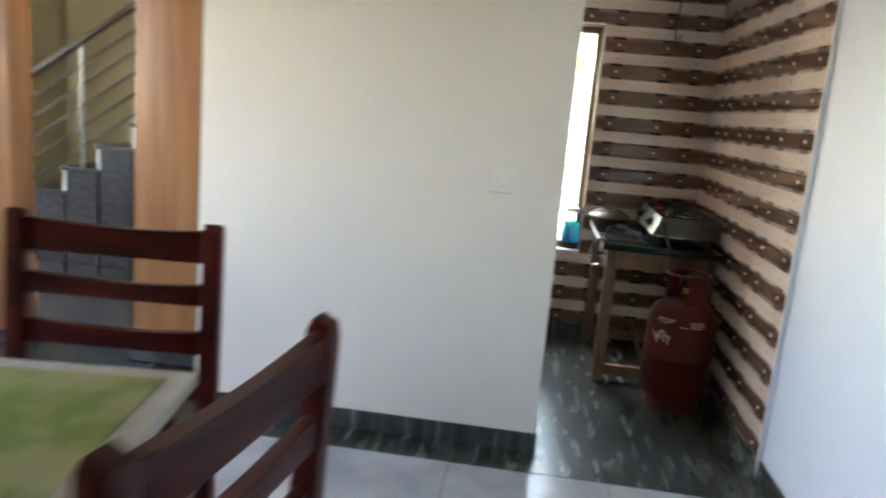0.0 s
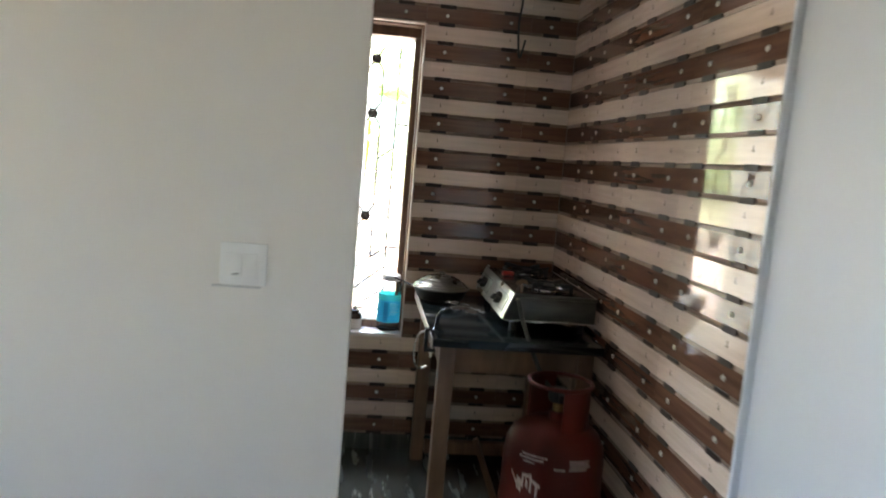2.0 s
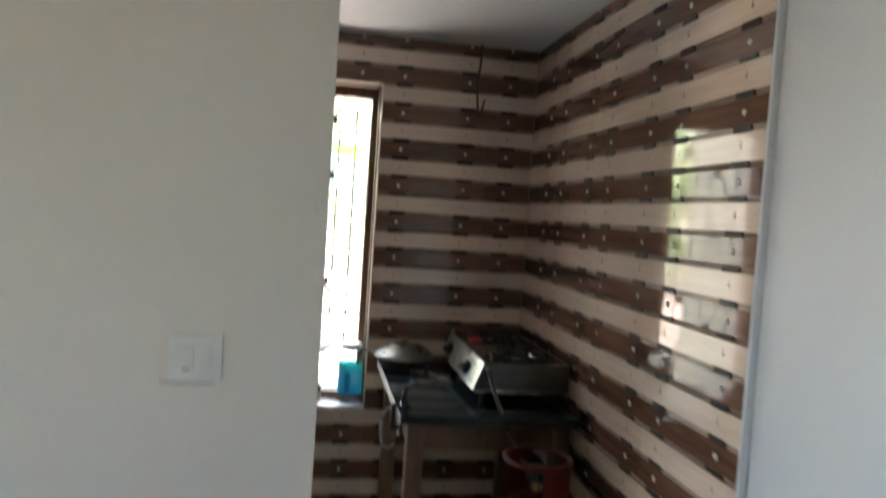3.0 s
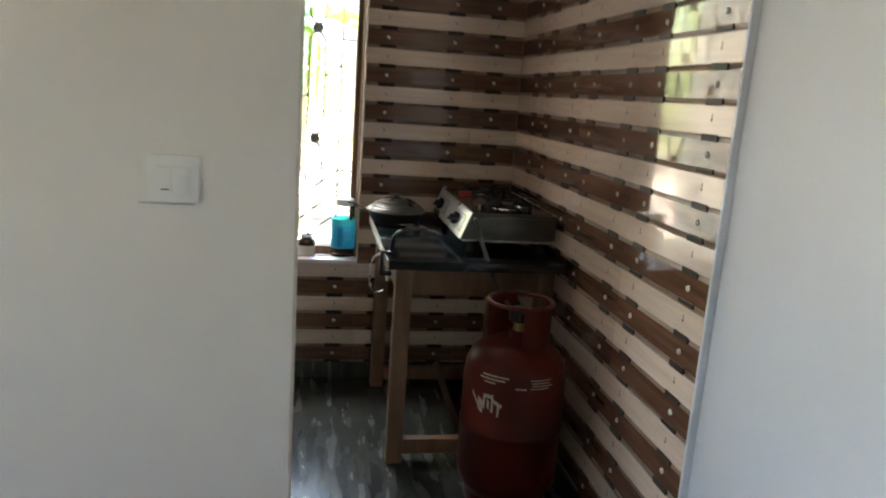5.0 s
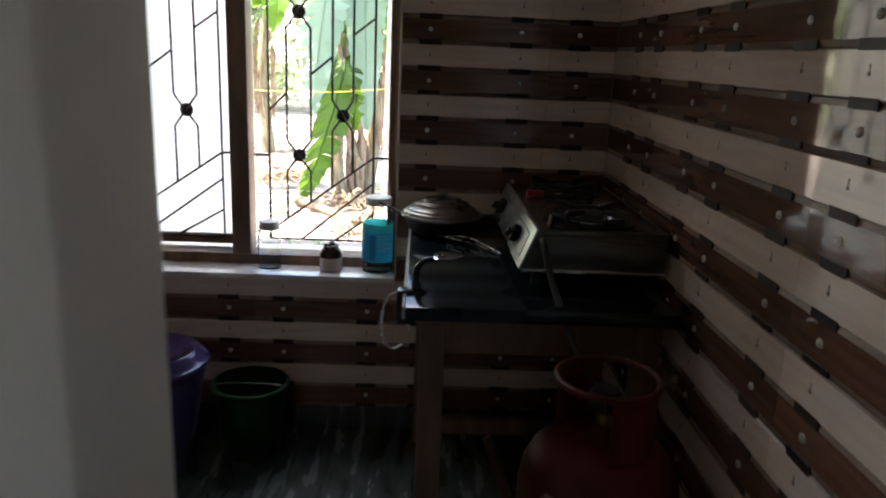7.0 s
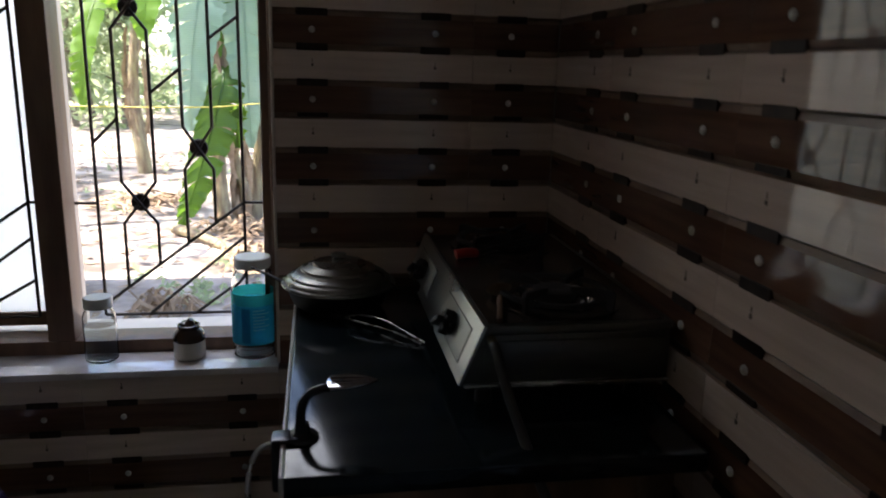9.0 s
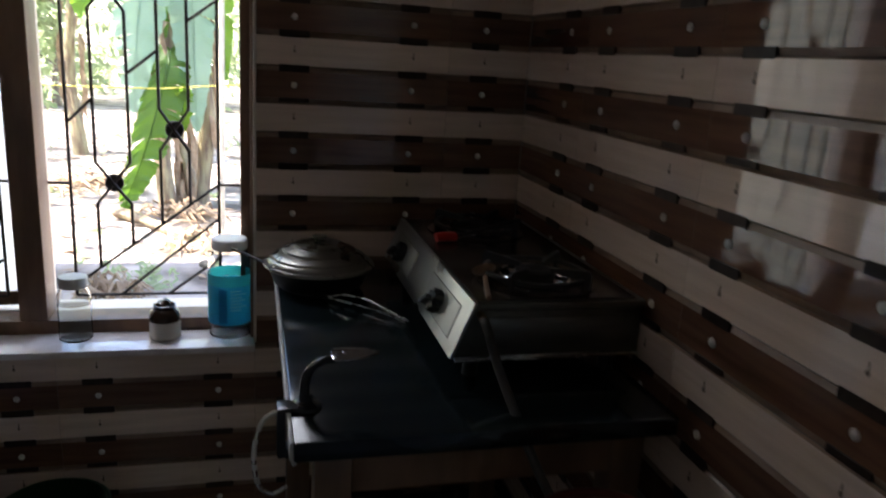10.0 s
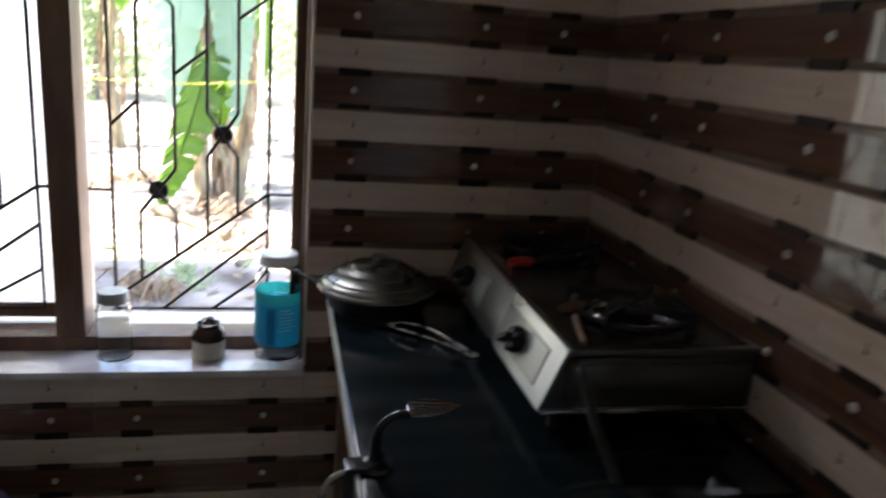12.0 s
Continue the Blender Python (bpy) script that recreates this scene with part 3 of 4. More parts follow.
for y in (-0.578, -0.205):
    c = (-0.168, y, SZ1)
    burner = part("burner", lathe([(0, 0), (0.105, 0.0), (0.107, 0.003), (0.098, 0.004), (0.06, 0.001), (0.05, 0.004), (0, 0.004)], 40, at=c), HOB_BLACK, stove, "shallow dark drip ring")
    part("polished_rim", lathe([(0.056, 0.002), (0.060, 0.013), (0.0635, 0.014), (0.066, 0.012), (0.070, 0.003)], 40, at=c), BLADE_STEEL, burner, "polished steel rim round the burner")
    part("burner_head", lathe([(0, 0.003), (0.033, 0.003), (0.036, 0.012), (0.036, 0.020), (0.024, 0.024), (0.010, 0.019), (0, 0.019)], 28, at=c), CAST_IRON, burner)
    bm = lathe([(0.086, 0.014), (0.094, 0.014), (0.094, 0.021), (0.086, 0.021), (0.086, 0.014)], 36, at=c)
    for k in range(4):
        a = radians(45 + 90 * k)
        m = Matrix.Translation(c) @ Matrix.Rotation(a, 4, "Z")
        arm = prism([(0.030, 0.020), (0.030, 0.029), (0.075, 0.034), (0.100, 0.036), (0.106, 0.030), (0.104, 0.0), (0.094, 0.0), (0.092, 0.018)], -0.003, 0.003, "y")
        bmesh.ops.transform(arm, matrix=m, verts=arm.verts)
        me = bpy.data.meshes.new("arm")
        arm.to_mesh(me)
        arm.free()
        bm.from_mesh(me)
    part("pan_support", bm, CAST_IRON, burner)
for x in (SX0 + 0.05, SX1 - 0.04):
    for y in (SY0 + 0.04, SY1 - 0.04):
        part("foot", lathe([(0, 0), (0.014, 0), (0.012, SZ0 - TOP_Z + 0.001), (0, SZ0 - TOP_Z + 0.001)], 14, at=(x, y, TOP_Z)), BLACK_PLASTIC, stove)
part("inlet_pipe", tube([(-0.300, -0.690, 0.846), (-0.302, -0.716, 0.846)], 0.007, 12), BRASS, stove, "brass gas inlet")
spoon = empty("wooden_spoon", label="pale wooden spoon lying on the stove edge", category="spoon")
bm = lathe([(0, -0.004), (0.012, -0.003), (0.020, 0.002), (0.021, 0.004), (0.018, 0.003), (0.010, 0.0), (0, -0.001)], 24)
bmesh.ops.transform(bm, matrix=Matrix.Translation((-0.262, -0.575, SZ1 + 0.017)) @ Matrix.Rotation(radians(-38), 4, "X") @ Matrix.Diagonal((1, 1.25, 1, 1)), verts=bm.verts)
part("bowl", bm, WOOD_TABLE, spoon)
part("handle", tube(smooth_line([(-0.266, -0.596, SZ1 + 0.012), (-0.276, -0.640, SZ1 + 0.007), (-0.288, -0.688, SZ1 + 0.006)]), [0.0045] * 13, 8), WOOD_TABLE, spoon)

# ---- gas cylinder ----
CX, CY = -0.205, -1.0
cylinder = empty("gas_cylinder", label="red painted steel cooking gas cylinder with white stencils", category="gas cylinder")
prof = [(0, 0.035), (0.10, 0.035), (0.135, 0.05), (0.154, 0.085), (0.158, 0.12), (0.158, 0.255), (0.1605, 0.258), (0.1605, 0.272), (0.158, 0.275), (0.158, 0.42),
        (0.152, 0.46), (0.135, 0.495), (0.105, 0.518), (0.06, 0.532), (0.028, 0.536), (0.026, 0.56), (0, 0.56)]
part("body", lathe(prof, 56, at=(CX, CY, 0)), RED_PAINT, cylinder)
part("foot_ring", lathe([(0.118, 0.0), (0.128, 0.0), (0.131, 0.006), (0.128, 0.056), (0.120, 0.056), (0.118, 0.0)], 48, at=(CX, CY, 0)), RED_PAINT, cylinder)
part("valve", lathe([(0, 0.556), (0.017, 0.556), (0.017, 0.585), (0.012, 0.59), (0.012, 0.605), (0, 0.605)], 20, at=(CX, CY, 0)), BRASS, cylinder)
bm = lathe([(0, 0.590), (0.030, 0.590), (0.034, 0.600), (0.034, 0.618), (0.024, 0.632), (0, 0.634)], 24, at=(CX, CY, 0))
box((CX - 0.012, CY - 0.05, 0.598), (CX + 0.012, CY + 0.02, 0.622), 0.004, bm=bm)
part("regulator", bm, BLACK_PLASTIC, cylinder, "dark gas regulator")
# collar: two upright stays and a rolled ring at the top
ring = [(CX + 0.098 * math.cos(a), CY + 0.098 * math.sin(a), 0.652) for a in [2 * math.pi * i / 40 for i in range(41)]]
part("collar_ring", tube(ring, 0.0066, 10), RED_PAINT, cylinder)
for mid in (-66, 114):
    bm = bmesh.new()
    cols = []
    for k in range(9):
        a = radians(mid - 32 + 8 * k)
        narrow = abs(k - 4) / 4
        cols.append([bm.verts.new((CX + r * math.cos(a), CY + r * math.sin(a), z)) for r, z in ((0.100, 0.500 + 0.006 * narrow), (0.099, 0.648), (0.095, 0.648), (0.096, 0.500))])
    for a, b in zip(cols, cols[1:]):
        for k in range(4):
            bm.faces.new((a[k], a[(k + 1) % 4], b[(k + 1) % 4], b[k]))
    for c in (cols[0], cols[-1]):
        bm.faces.new(c)
    part("collar_stay", bm, RED_PAINT, cylinder)


def curved_patch(a0, a1, z0, z1, slant=0.0, radius=0.1592):
    """A painted mark that lies on the cylinder's shell."""
    bm = bmesh.new()
    n = 5
    lo = [bm.verts.new((CX + radius * math.cos(radians(a0 + (a1 - a0) * k / n)), CY + radius * math.sin(radians(a0 + (a1 - a0) * k / n)), z0 + slant * k / n)) for k in range(n + 1)]
    hi = [bm.verts.new((CX + radius * math.cos(radians(a0 + (a1 - a0) * k / n)), CY + radius * math.sin(radians(a0 + (a1 - a0) * k / n)), z1 + slant * k / n)) for k in range(n + 1)]
    for k in range(n):
        bm.faces.new((lo[k], lo[k + 1], hi[k + 1], hi[k]))
    return bm


for a0, a1, z0, z1, sl in ((205, 214, 0.385, 0.397, -0.03), (214, 221, 0.345, 0.385, -0.01), (221, 223.5, 0.355, 0.398, -0.005), (222, 233, 0.385, 0.397, 0.004),
                           (231, 233.5, 0.345, 0.39, 0), (234, 243, 0.375, 0.387, -0.012), (238, 240.5, 0.335, 0.378, 0), (226, 229, 0.36, 0.386, -0.01)):
    part("stencil_mark", curved_patch(a0, a1, z0, z1, sl), WHITE_PAINT, cylinder)


def shoulder_patch(a0, a1, h0, h1):
    """A painted line on the rounded shoulder."""
    bm, cols = bmesh.new(), []
    for k in range(6):
        a = radians(a0 + (a1 - a0) * k / 5)
        cols.append([bm.verts.new((CX + (r + 0.0012) * math.cos(a), CY + (r + 0.0012) * math.sin(a), z + 0.0012)) for r, z in ((0.158 - 0.15 * h0, 0.42 + h0), (0.158 - 0.15 * h1, 0.42 + h1))])
    for a, b in zip(cols, cols[1:]):
        bm.faces.new((a[0], b[0], b[1], a[1]))
    return bm


for a0, a1, h0, h1 in ((-88, -62, 0.032, 0.036), (-87, -64, 0.024, 0.028), (-86, -61, 0.016, 0.020), (-88, -66, 0.008, 0.012), (-143, -112, 0.033, 0.038), (-146, -116, 0.023, 0.028),
                       (-140, -126, 0.013, 0.017), (-104, -92, 0.006, 0.011)):
    part("stencil_line", shoulder_patch(a0, a1, h0, h1), WHITE_PAINT, cylinder)

# hose from the stove to the regulator
hose = [(-0.302, -0.712, 0.846), (-0.300, -0.728, 0.838), (-0.290, -0.758, 0.792), (-0.276, -0.796, 0.744), (-0.258, -0.836, 0.690), (-0.238, -0.880, 0.640), (-0.215, -0.925, 0.608), (-0.205, -0.951, 0.609)]
tagged(finish("gas_hose", tube(smooth_line(hose, 8), 0.0075, 12), RUBBER), label="dark rubber gas hose from stove to cylinder", category="hose")

# ---- pan with lid ----
pan = empty("frying_pan", label="black pan under a domed dull aluminium lid", category="pan")
PX, PY = -0.510, -0.155
part("pan_body", lathe([(0, 0), (0.085, 0), (0.098, 0.010), (0.112, 0.045), (0.114, 0.047), (0.110, 0.048), (0.095, 0.014), (0, 0.006)], 44, at=(PX, PY, TOP_Z)), CAST_IRON, pan)
part("handle", tube(smooth_line([(PX - 0.108, PY + 0.01, TOP_Z + 0.044), (PX - 0.150, PY + 0.050, TOP_Z + 0.054), (PX - 0.190, PY + 0.080, TOP_Z + 0.063)]), 0.0034), CAST_IRON, pan)
part("lid", lathe([(0.118, 0.047), (0.122, 0.050), (0.121, 0.055), (0.114, 0.056), (0.112, 0.061), (0.106, 0.066), (0.103, 0.066), (0.101, 0.071), (0.084, 0.080), (0.081, 0.080), (0.079, 0.085),
                   (0.060, 0.093), (0.057, 0.092), (0.055, 0.096), (0.030, 0.102), (0, 0.104)], 56, at=(PX, PY, TOP_Z)), ALUMINIUM, pan, "domed aluminium lid with stepped rings")
part("lid_knob", lathe([(0, 0.102), (0.012, 0.102), (0.011, 0.106), (0.016, 0.110), (0.016, 0.114), (0, 0.116)], 18, at=(PX, PY, TOP_Z)), ALUMINIUM, pan)

# ---- wire tongs on the table ----
tongs = empty("wire_tongs", label="bent steel wire tongs lying on the table top", category="tongs")
for s in (1, -1):
    pts = [(-0.503, -0.262, 0.738), (-0.480 + 0.012 * s, -0.285 + 0.012 * s, 0.744), (-0.440 + 0.014 * s, -0.325 + 0.014 * s, 0.746), (-0.400 + 0.007 * s, -0.370 + 0.006 * s, 0.742),
           (-0.362 + 0.004 * s, -0.415 + 0.003 * s, 0.735)]
    part("arm", tube(smooth_line(pts), 0.0017), STEEL, tongs)
part("grip", tube([(-0.525, -0.245, 0.735), (-0.500, -0.266, 0.737)], 0.004), BLACK_PLASTIC, tongs)

# ---- clamped scraper on the table edge ----
scraper = empty("coconut_scraper", label="steel scraper with curved arm clamped to the table edge", category="kitchen tool")
part("base", lathe([(0, 0.0005), (0.024, 0.0005), (0.022, 0.006), (0.011, 0.012), (0.010, 0.022), (0, 0.022)], 20, at=(-0.578, -0.746, TOP_Z)), IRON_DARK, scraper)
part("arm", tube(smooth_line([(-0.580, -0.746, 0.748), (-0.580, -0.750, 0.766), (-0.577, -0.754, 0.785), (-0.568, -0.757, 0.800), (-0.552, -0.757, 0.808), (-0.532, -0.755, 0.809)], 8), [0.0072] * 20 + [0.0062] * 21, 12), IRON_DARK, scraper)
bm = prism([(0, -0.006), (0.004, -0.019), (0.024, -0.020), (0.052, -0.012), (0.070, 0.0), (0.052, 0.012), (0.024, 0.020), (0.004, 0.019), (0, 0.006)], -0.0014, 0.0014, "z", bevel=0.0005)
bmesh.ops.transform(bm, matrix=Matrix.Translation((-0.543, -0.754, 0.8145)) @ Matrix.Rotation(radians(-3), 4, "Y") @ Matrix.Rotation(radians(-4), 4, "Z") @ Matrix.Rotation(radians(6), 4, "X"), verts=bm.verts)
blade = part("blade", bm, BLADE_STEEL, scraper, "flat pointed steel blade")
for k in range(2):
    part("rivet", lathe([(0, 0.0), (0.0032, 0.0), (0.0026, 0.0022), (0, 0.0028)], 10, at=(-0.536 + 0.012 * k, -0.757 + 0.006 * k, 0.8165 + 0.0006 * k)), BLADE_STEEL, blade)
bm = box((-0.620, -0.768, 0.664), (-0.6075, -0.736, TOP_Z + 0.006), 0.003)
box((-0.619, -0.768, 0.660), (-0.580, -0.736, 0.672), 0.003, bm=bm)
box((-0.619, -0.768, TOP_Z + 0.002), (-0.580, -0.736, TOP_Z + 0.009), 0.003, bm=bm)
part("clamp", bm, IRON_DARK, scraper)
part("clamp_screw", lathe([(0, 0.640), (0.005, 0.640), (0.005, 0.690), (0.010, 0.692), (0.010, 0.694), (0, 0.694)], 14, at=(-0.594, -0.752, 0)), STEEL, scraper)
part("loop_handle", tube(smooth_line([(-0.606, -0.756, 0.728), (-0.624, -0.760, 0.730), (-0.642, -0.764, 0.716), (-0.652, -0.766, 0.672), (-0.646, -0.768, 0.622), (-0.626, -0.768, 0.604),
                                      (-0.604, -0.766, 0.612)], 6), 0.0038), STEEL, scraper)

# ---- lighter on the stove ----
lighter = empty("gas_lighter", label="red handled gas lighter lying on the stove", category="lighter")
part("handle", tube(smooth_line([(-0.285, -0.312, SZ1 + 0.011), (-0.265, -0.308, SZ1 + 0.013), (-0.240, -0.302, SZ1 + 0.011)]), 0.0100, 12, squash=0.85), RED_PLASTIC, lighter, "red plastic handle")
part("tube", tube([(-0.240, -0.302, SZ1 + 0.011), (-0.085, -0.262, SZ1 + 0.038)], 0.0055, 10), BLACK_PLASTIC, lighter)

# ---- jars on the sill ----
SILL_Z = WIN_B + 0.015
jar = empty("pickle_jar", label="small brown and cream stoneware jar, lid askew", category="jar")
JX, JY = -0.863, 0.056
part("lower_body", lathe([(0, 0.0005), (0.034, 0.0005), (0.037, 0.004), (0.037, 0.045), (0, 0.045)], 28, at=(JX, JY, SILL_Z)), CERAMIC_WHITE, jar)
part("upper_body", lathe([(0.037, 0.045), (0.0375, 0.058), (0.033, 0.068), (0.026, 0.074), (0.026, 0.083), (0.023, 0.084), (0.022, 0.072), (0, 0.07)], 28, at=(JX, JY, SILL_Z)), CERAMIC_BROWN, jar)
bm = lathe([(0, 0), (0.018, 0), (0.019, 0.006), (0.010, 0.012), (0.008, 0.018), (0, 0.020)], 20)
bmesh.ops.transform(bm, matrix=Matrix.Translation((JX, JY, SILL_Z + 0.079)) @ Matrix.Rotation(radians(24), 4, "Y"), verts=bm.verts)
part("lid", bm, CERAMIC_BROWN, jar)

clear = empty("glass_jar", label="clear jar of water with a pale grey lid", category="jar")
GX, GY = -1.065, 0.060
part("jar_wall", lathe([(0, 0.0005), (0.034, 0.0005), (0.037, 0.004), (0.037, 0.112), (0.030, 0.127), (0.030, 0.135), (0.028, 0.135), (0.028, 0.126), (0.0345, 0.111), (0.0345, 0.006), (0, 0.004)],
                       36, at=(GX, GY, SILL_Z)), GLASS, clear)
part("water", lathe([(0, 0.0045), (0.0342, 0.0065), (0.0342, 0.088), (0, 0.088)], 32, at=(GX, GY, SILL_Z)), WATER, clear)
part("lid", lathe([(0, 0.156), (0.030, 0.156), (0.0325, 0.153), (0.0325, 0.131), (0.031, 0.131), (0.031, 0.152), (0, 0.152)], 32, at=(GX, GY, SILL_Z)), LID_GREY, clear)

def lathe_arc(radius, a0, a1, z0, z1, n=8):
    """A printed patch on the round jar."""
    bm, cols = bmesh.new(), []
    for i in range(n + 1):
        a = radians(a0 + (a1 - a0) * i / n)
        cols.append([bm.verts.new((BX + radius * math.cos(a), BY + radius * math.sin(a), SILL_Z + z)) for z in (z0, z1)])
    for p, q in zip(cols, cols[1:]):
        bm.faces.new((p[0], q[0], q[1], p[1]))
    return bm


bottle = empty("plastic_jar", label="clear plastic jar with blue label and white lid", category="jar")
BX, BY = -0.709, 0.062
part("jar_wall", lathe([(0, 0.0005), (0.043, 0.0005), (0.050, 0.005), (0.047, 0.012), (0.050, 0.018), (0.047, 0.025), (0.0525, 0.034), (0.0525, 0.176), (0.050, 0.196), (0.043, 0.212), (0.039, 0.216),
                        (0.039, 0.232), (0.037, 0.232), (0.037, 0.215), (0.048, 0.195), (0.0505, 0.175), (0.0505, 0.036), (0.045, 0.026), (0.048, 0.018), (0.045, 0.012), (0.046, 0.007), (0, 0.005)],
                       40, at=(BX, BY, SILL_Z)), GLASS, bottle)
part("label", lathe([(0.0531, 0.040), (0.0533, 0.041), (0.0533, 0.136), (0.0531, 0.137)], 40, at=(BX, BY, SILL_Z)), BLUE_LABEL, bottle, "blue printed label")
part("label_band", lathe([(0.0531, 0.1375), (0.0533, 0.138), (0.0533, 0.164), (0.0531, 0.165)], 40, at=(BX, BY, SILL_Z)), TEAL_LABEL, bottle, "paler teal band of the label")
part("lid", lathe([(0, 0.250), (0.040, 0.250), (0.043, 0.247), (0.043, 0.226), (0.041, 0.224), (0.041, 0.246), (0, 0.246)], 36, at=(BX, BY, SILL_Z)), LID_WHITE, bottle)
part("label_panel", lathe_arc(0.0537, -118, -96, 0.046, 0.132), BLUE_DEEP, bottle, "darker blue printed panel")
for k, z in enumerate((0.126, 0.118, 0.110, 0.102, 0.094, 0.086, 0.078)):
    bm = bmesh.new()
    cols = []
    for i in range(7):
        a = radians(-88 + i * (5 + 2 * (k % 2)))
        cols.append([bm.verts.new((BX + 0.0540 * math.cos(a), BY + 0.0540 * math.sin(a), SILL_Z + z + d)) for d in (0, 0.0028)])
    for a, b in zip(cols, cols[1:]):
        bm.faces.new((a[0], b[0], b[1], a[1]))
    part("print_line", bm, LABEL_TEXT, bottle)

# ---- switch on the wall ----
switch = empty("light_switch", label="white plastic wall switch with one rocker", category="switch")
part("box", box((-1.126, DOOR_Y - 0.0060, 1.027), (-1.036, DOOR_Y - 0.0005, 1.111), 0.003), SWITCH_PLASTIC, switch)
# Not a part of the switch: this strip draws its shadow.
part("bottom_lip", box((-1.140, DOOR_Y - 0.0035, 1.0215), (-1.046, DOOR_Y - 0.0005, 1.0255), 0.001), SWITCH_GAP, switch, "grey strip for the shadow line under the box")
part("plate", box((-1.116, DOOR_Y - 0.0075, 1.034), (-1.052, DOOR_Y - 0.0055, 1.091), 0.0010), SWITCH_PLASTIC, switch)
part("rocker", box((-1.1045, DOOR_Y - 0.0095, 1.044), (-1.0830, DOOR_Y - 0.0070, 1.0885), 0.0012), SWITCH_PLASTIC, switch)
part("blank", box((-1.0815, DOOR_Y - 0.0088, 1.044), (-1.0560, DOOR_Y - 0.0070, 1.0885), 0.0010), SWITCH_PLASTIC, switch)
part("rocker_slot", box((-1.1020, DOOR_Y - 0.0100, 1.0488), (-1.0880, DOOR_Y - 0.0090, 1.0508), 0.0003), BLACK_PLASTIC, switch, "dark slot in the rocker")
tagged(finish("wall_nail", lathe([(0, 0), (0.006, 0), (0.007, 0.006), (0.005, 0.012), (0, 0.012)], 12), GRILLE_PAINT), label="small dark nail in the white wall", category="nail").matrix_world = pose(0.018, -2.41, 1.272, 0, -90, 0)

# ---- loose cable under the ceiling ----
tagged(finish("hanging_cable", tube(smooth_line([(-0.250, -0.012, CEIL), (-0.252, -0.020, 1.99), (-0.262, -0.030, 1.90), (-0.255, -0.035, 1.80), (-0.248, -0.035, 1.765), (-0.238, -0.032, 1.79), (-0.228, -0.030, 1.84)]), 0.0045), CABLE),
       label="loose black cable hanging from the ceiling", category="cable")

# ---- buckets in the corner under the window ----
def bucket(x, y, r, h, mat, label):
    b = empty("bucket", label=label, category="bucket")
    part("pail", lathe([(0, 0.001), (r * 0.72, 0.001), (r * 0.75, 0.008), (r * 0.97, h - 0.02), (r, h - 0.02), (r * 1.04, h - 0.004), (r, h), (r * 0.95, h), (r * 0.71, 0.010), (0, 0.009)], 40, at=(x, y, 0)), mat, b)
    part("bail", tube([(x + (r * 1.05) * math.cos(a), y - 0.02 - 0.0 * a, h - 0.012 + 0.012 * math.sin(a)) for a in [math.pi * i / 20 for i in range(21)]], 0.003), mat, b)
    return b


bucket(-1.08, -0.185, 0.115, 0.24, GREEN_PLASTIC, "green plastic bucket on the dark floor")
violet = bucket(-1.345, -0.28, 0.155, 0.33, PURPLE_PLASTIC, "violet plastic bucket with a flat lid")
part("lid", lathe([(0, 0.352), (0.085, 0.352), (0.098, 0.356), (0.112, 0.374), (0.128, 0.378), (0.142, 0.368), (0.150, 0.352), (0.163, 0.345), (0.166, 0.337), (0.163, 0.330), (0.157, 0.332), (0, 0.336)], 48, at=(-1.345, -0.28, 0)), PURPLE_PLASTIC, violet)
can = empty("water_can", label="milky plastic can standing on the window sill", category="can")
part("can_body", lathe([(0, 0.0005), (0.055, 0.0005), (0.062, 0.008), (0.062, 0.12), (0.052, 0.155), (0.024, 0.172), (0.022, 0.185), (0, 0.185)], 36, at=(-1.515, 0.034, SILL_Z)), MILK_PLASTIC, can)
part("cap", lathe([(0, 0.205), (0.024, 0.205), (0.026, 0.200), (0.026, 0.180), (0, 0.180)], 24, at=(-1.515, 0.034, SILL_Z)), LID_WHITE, can)
tagged(finish("wooden_batten", tube([(-0.272, -0.665, 0.012), (-0.385, -0.600, 0.30)], 0.018, 4, squash=0.5), WOOD_TABLE), label="pale wooden batten leaning under the table", category="batten")

# ---- hall: chairs, dining table, timber posts, staircase ----
def dining_chair(m):
    """A slatted dark chair; its back stands at y = 0 and it faces +y."""
    c = empty("dining_chair", label="dark red polished wooden dining chair with slatted back", category="chair", group="chairs round the dining table")
    for x in (-0.245, 0.205):
        part("back_post", prism([(0.0, 0.0), (0.040, 0.0), (0.040, 0.45), (0.012, 1.0), (0.002, 1.02), (-0.022, 1.01), (-0.026, 0.985), (0.0, 0.45)], x, x + 0.04, "x", bevel=0.004), WOOD_CHAIR, c)
        part("leg", box((x, 0.40, 0.0), (x + 0.04, 0.44, 0.44), 0.004), WOOD_CHAIR, c)
    for z, h, d in ((0.925, 0.075, -0.020), (0.825, 0.050, -0.014), (0.710, 0.055, -0.007), (0.600, 0.055, -0.001)):
        top = [(-0.206, z), (0.206, z)] + [(0.206 - 0.0412 * k, z + h - 0.010 * math.sin(math.pi * k / 10)) for k in range(11)]
        part("slat", prism(top, d, d + 0.022, "y", bevel=0.003), WOOD_CHAIR, c)
    part("seat", box((-0.25, 0.03, 0.44), (0.25, 0.46, 0.475), 0.008), WOOD_CHAIR, c)
    part("seat_rail", box((-0.22, 0.410, 0.38), (0.22, 0.435, 0.44), 0.002), WOOD_CHAIR, c)
    c.matrix_world = m
    return c


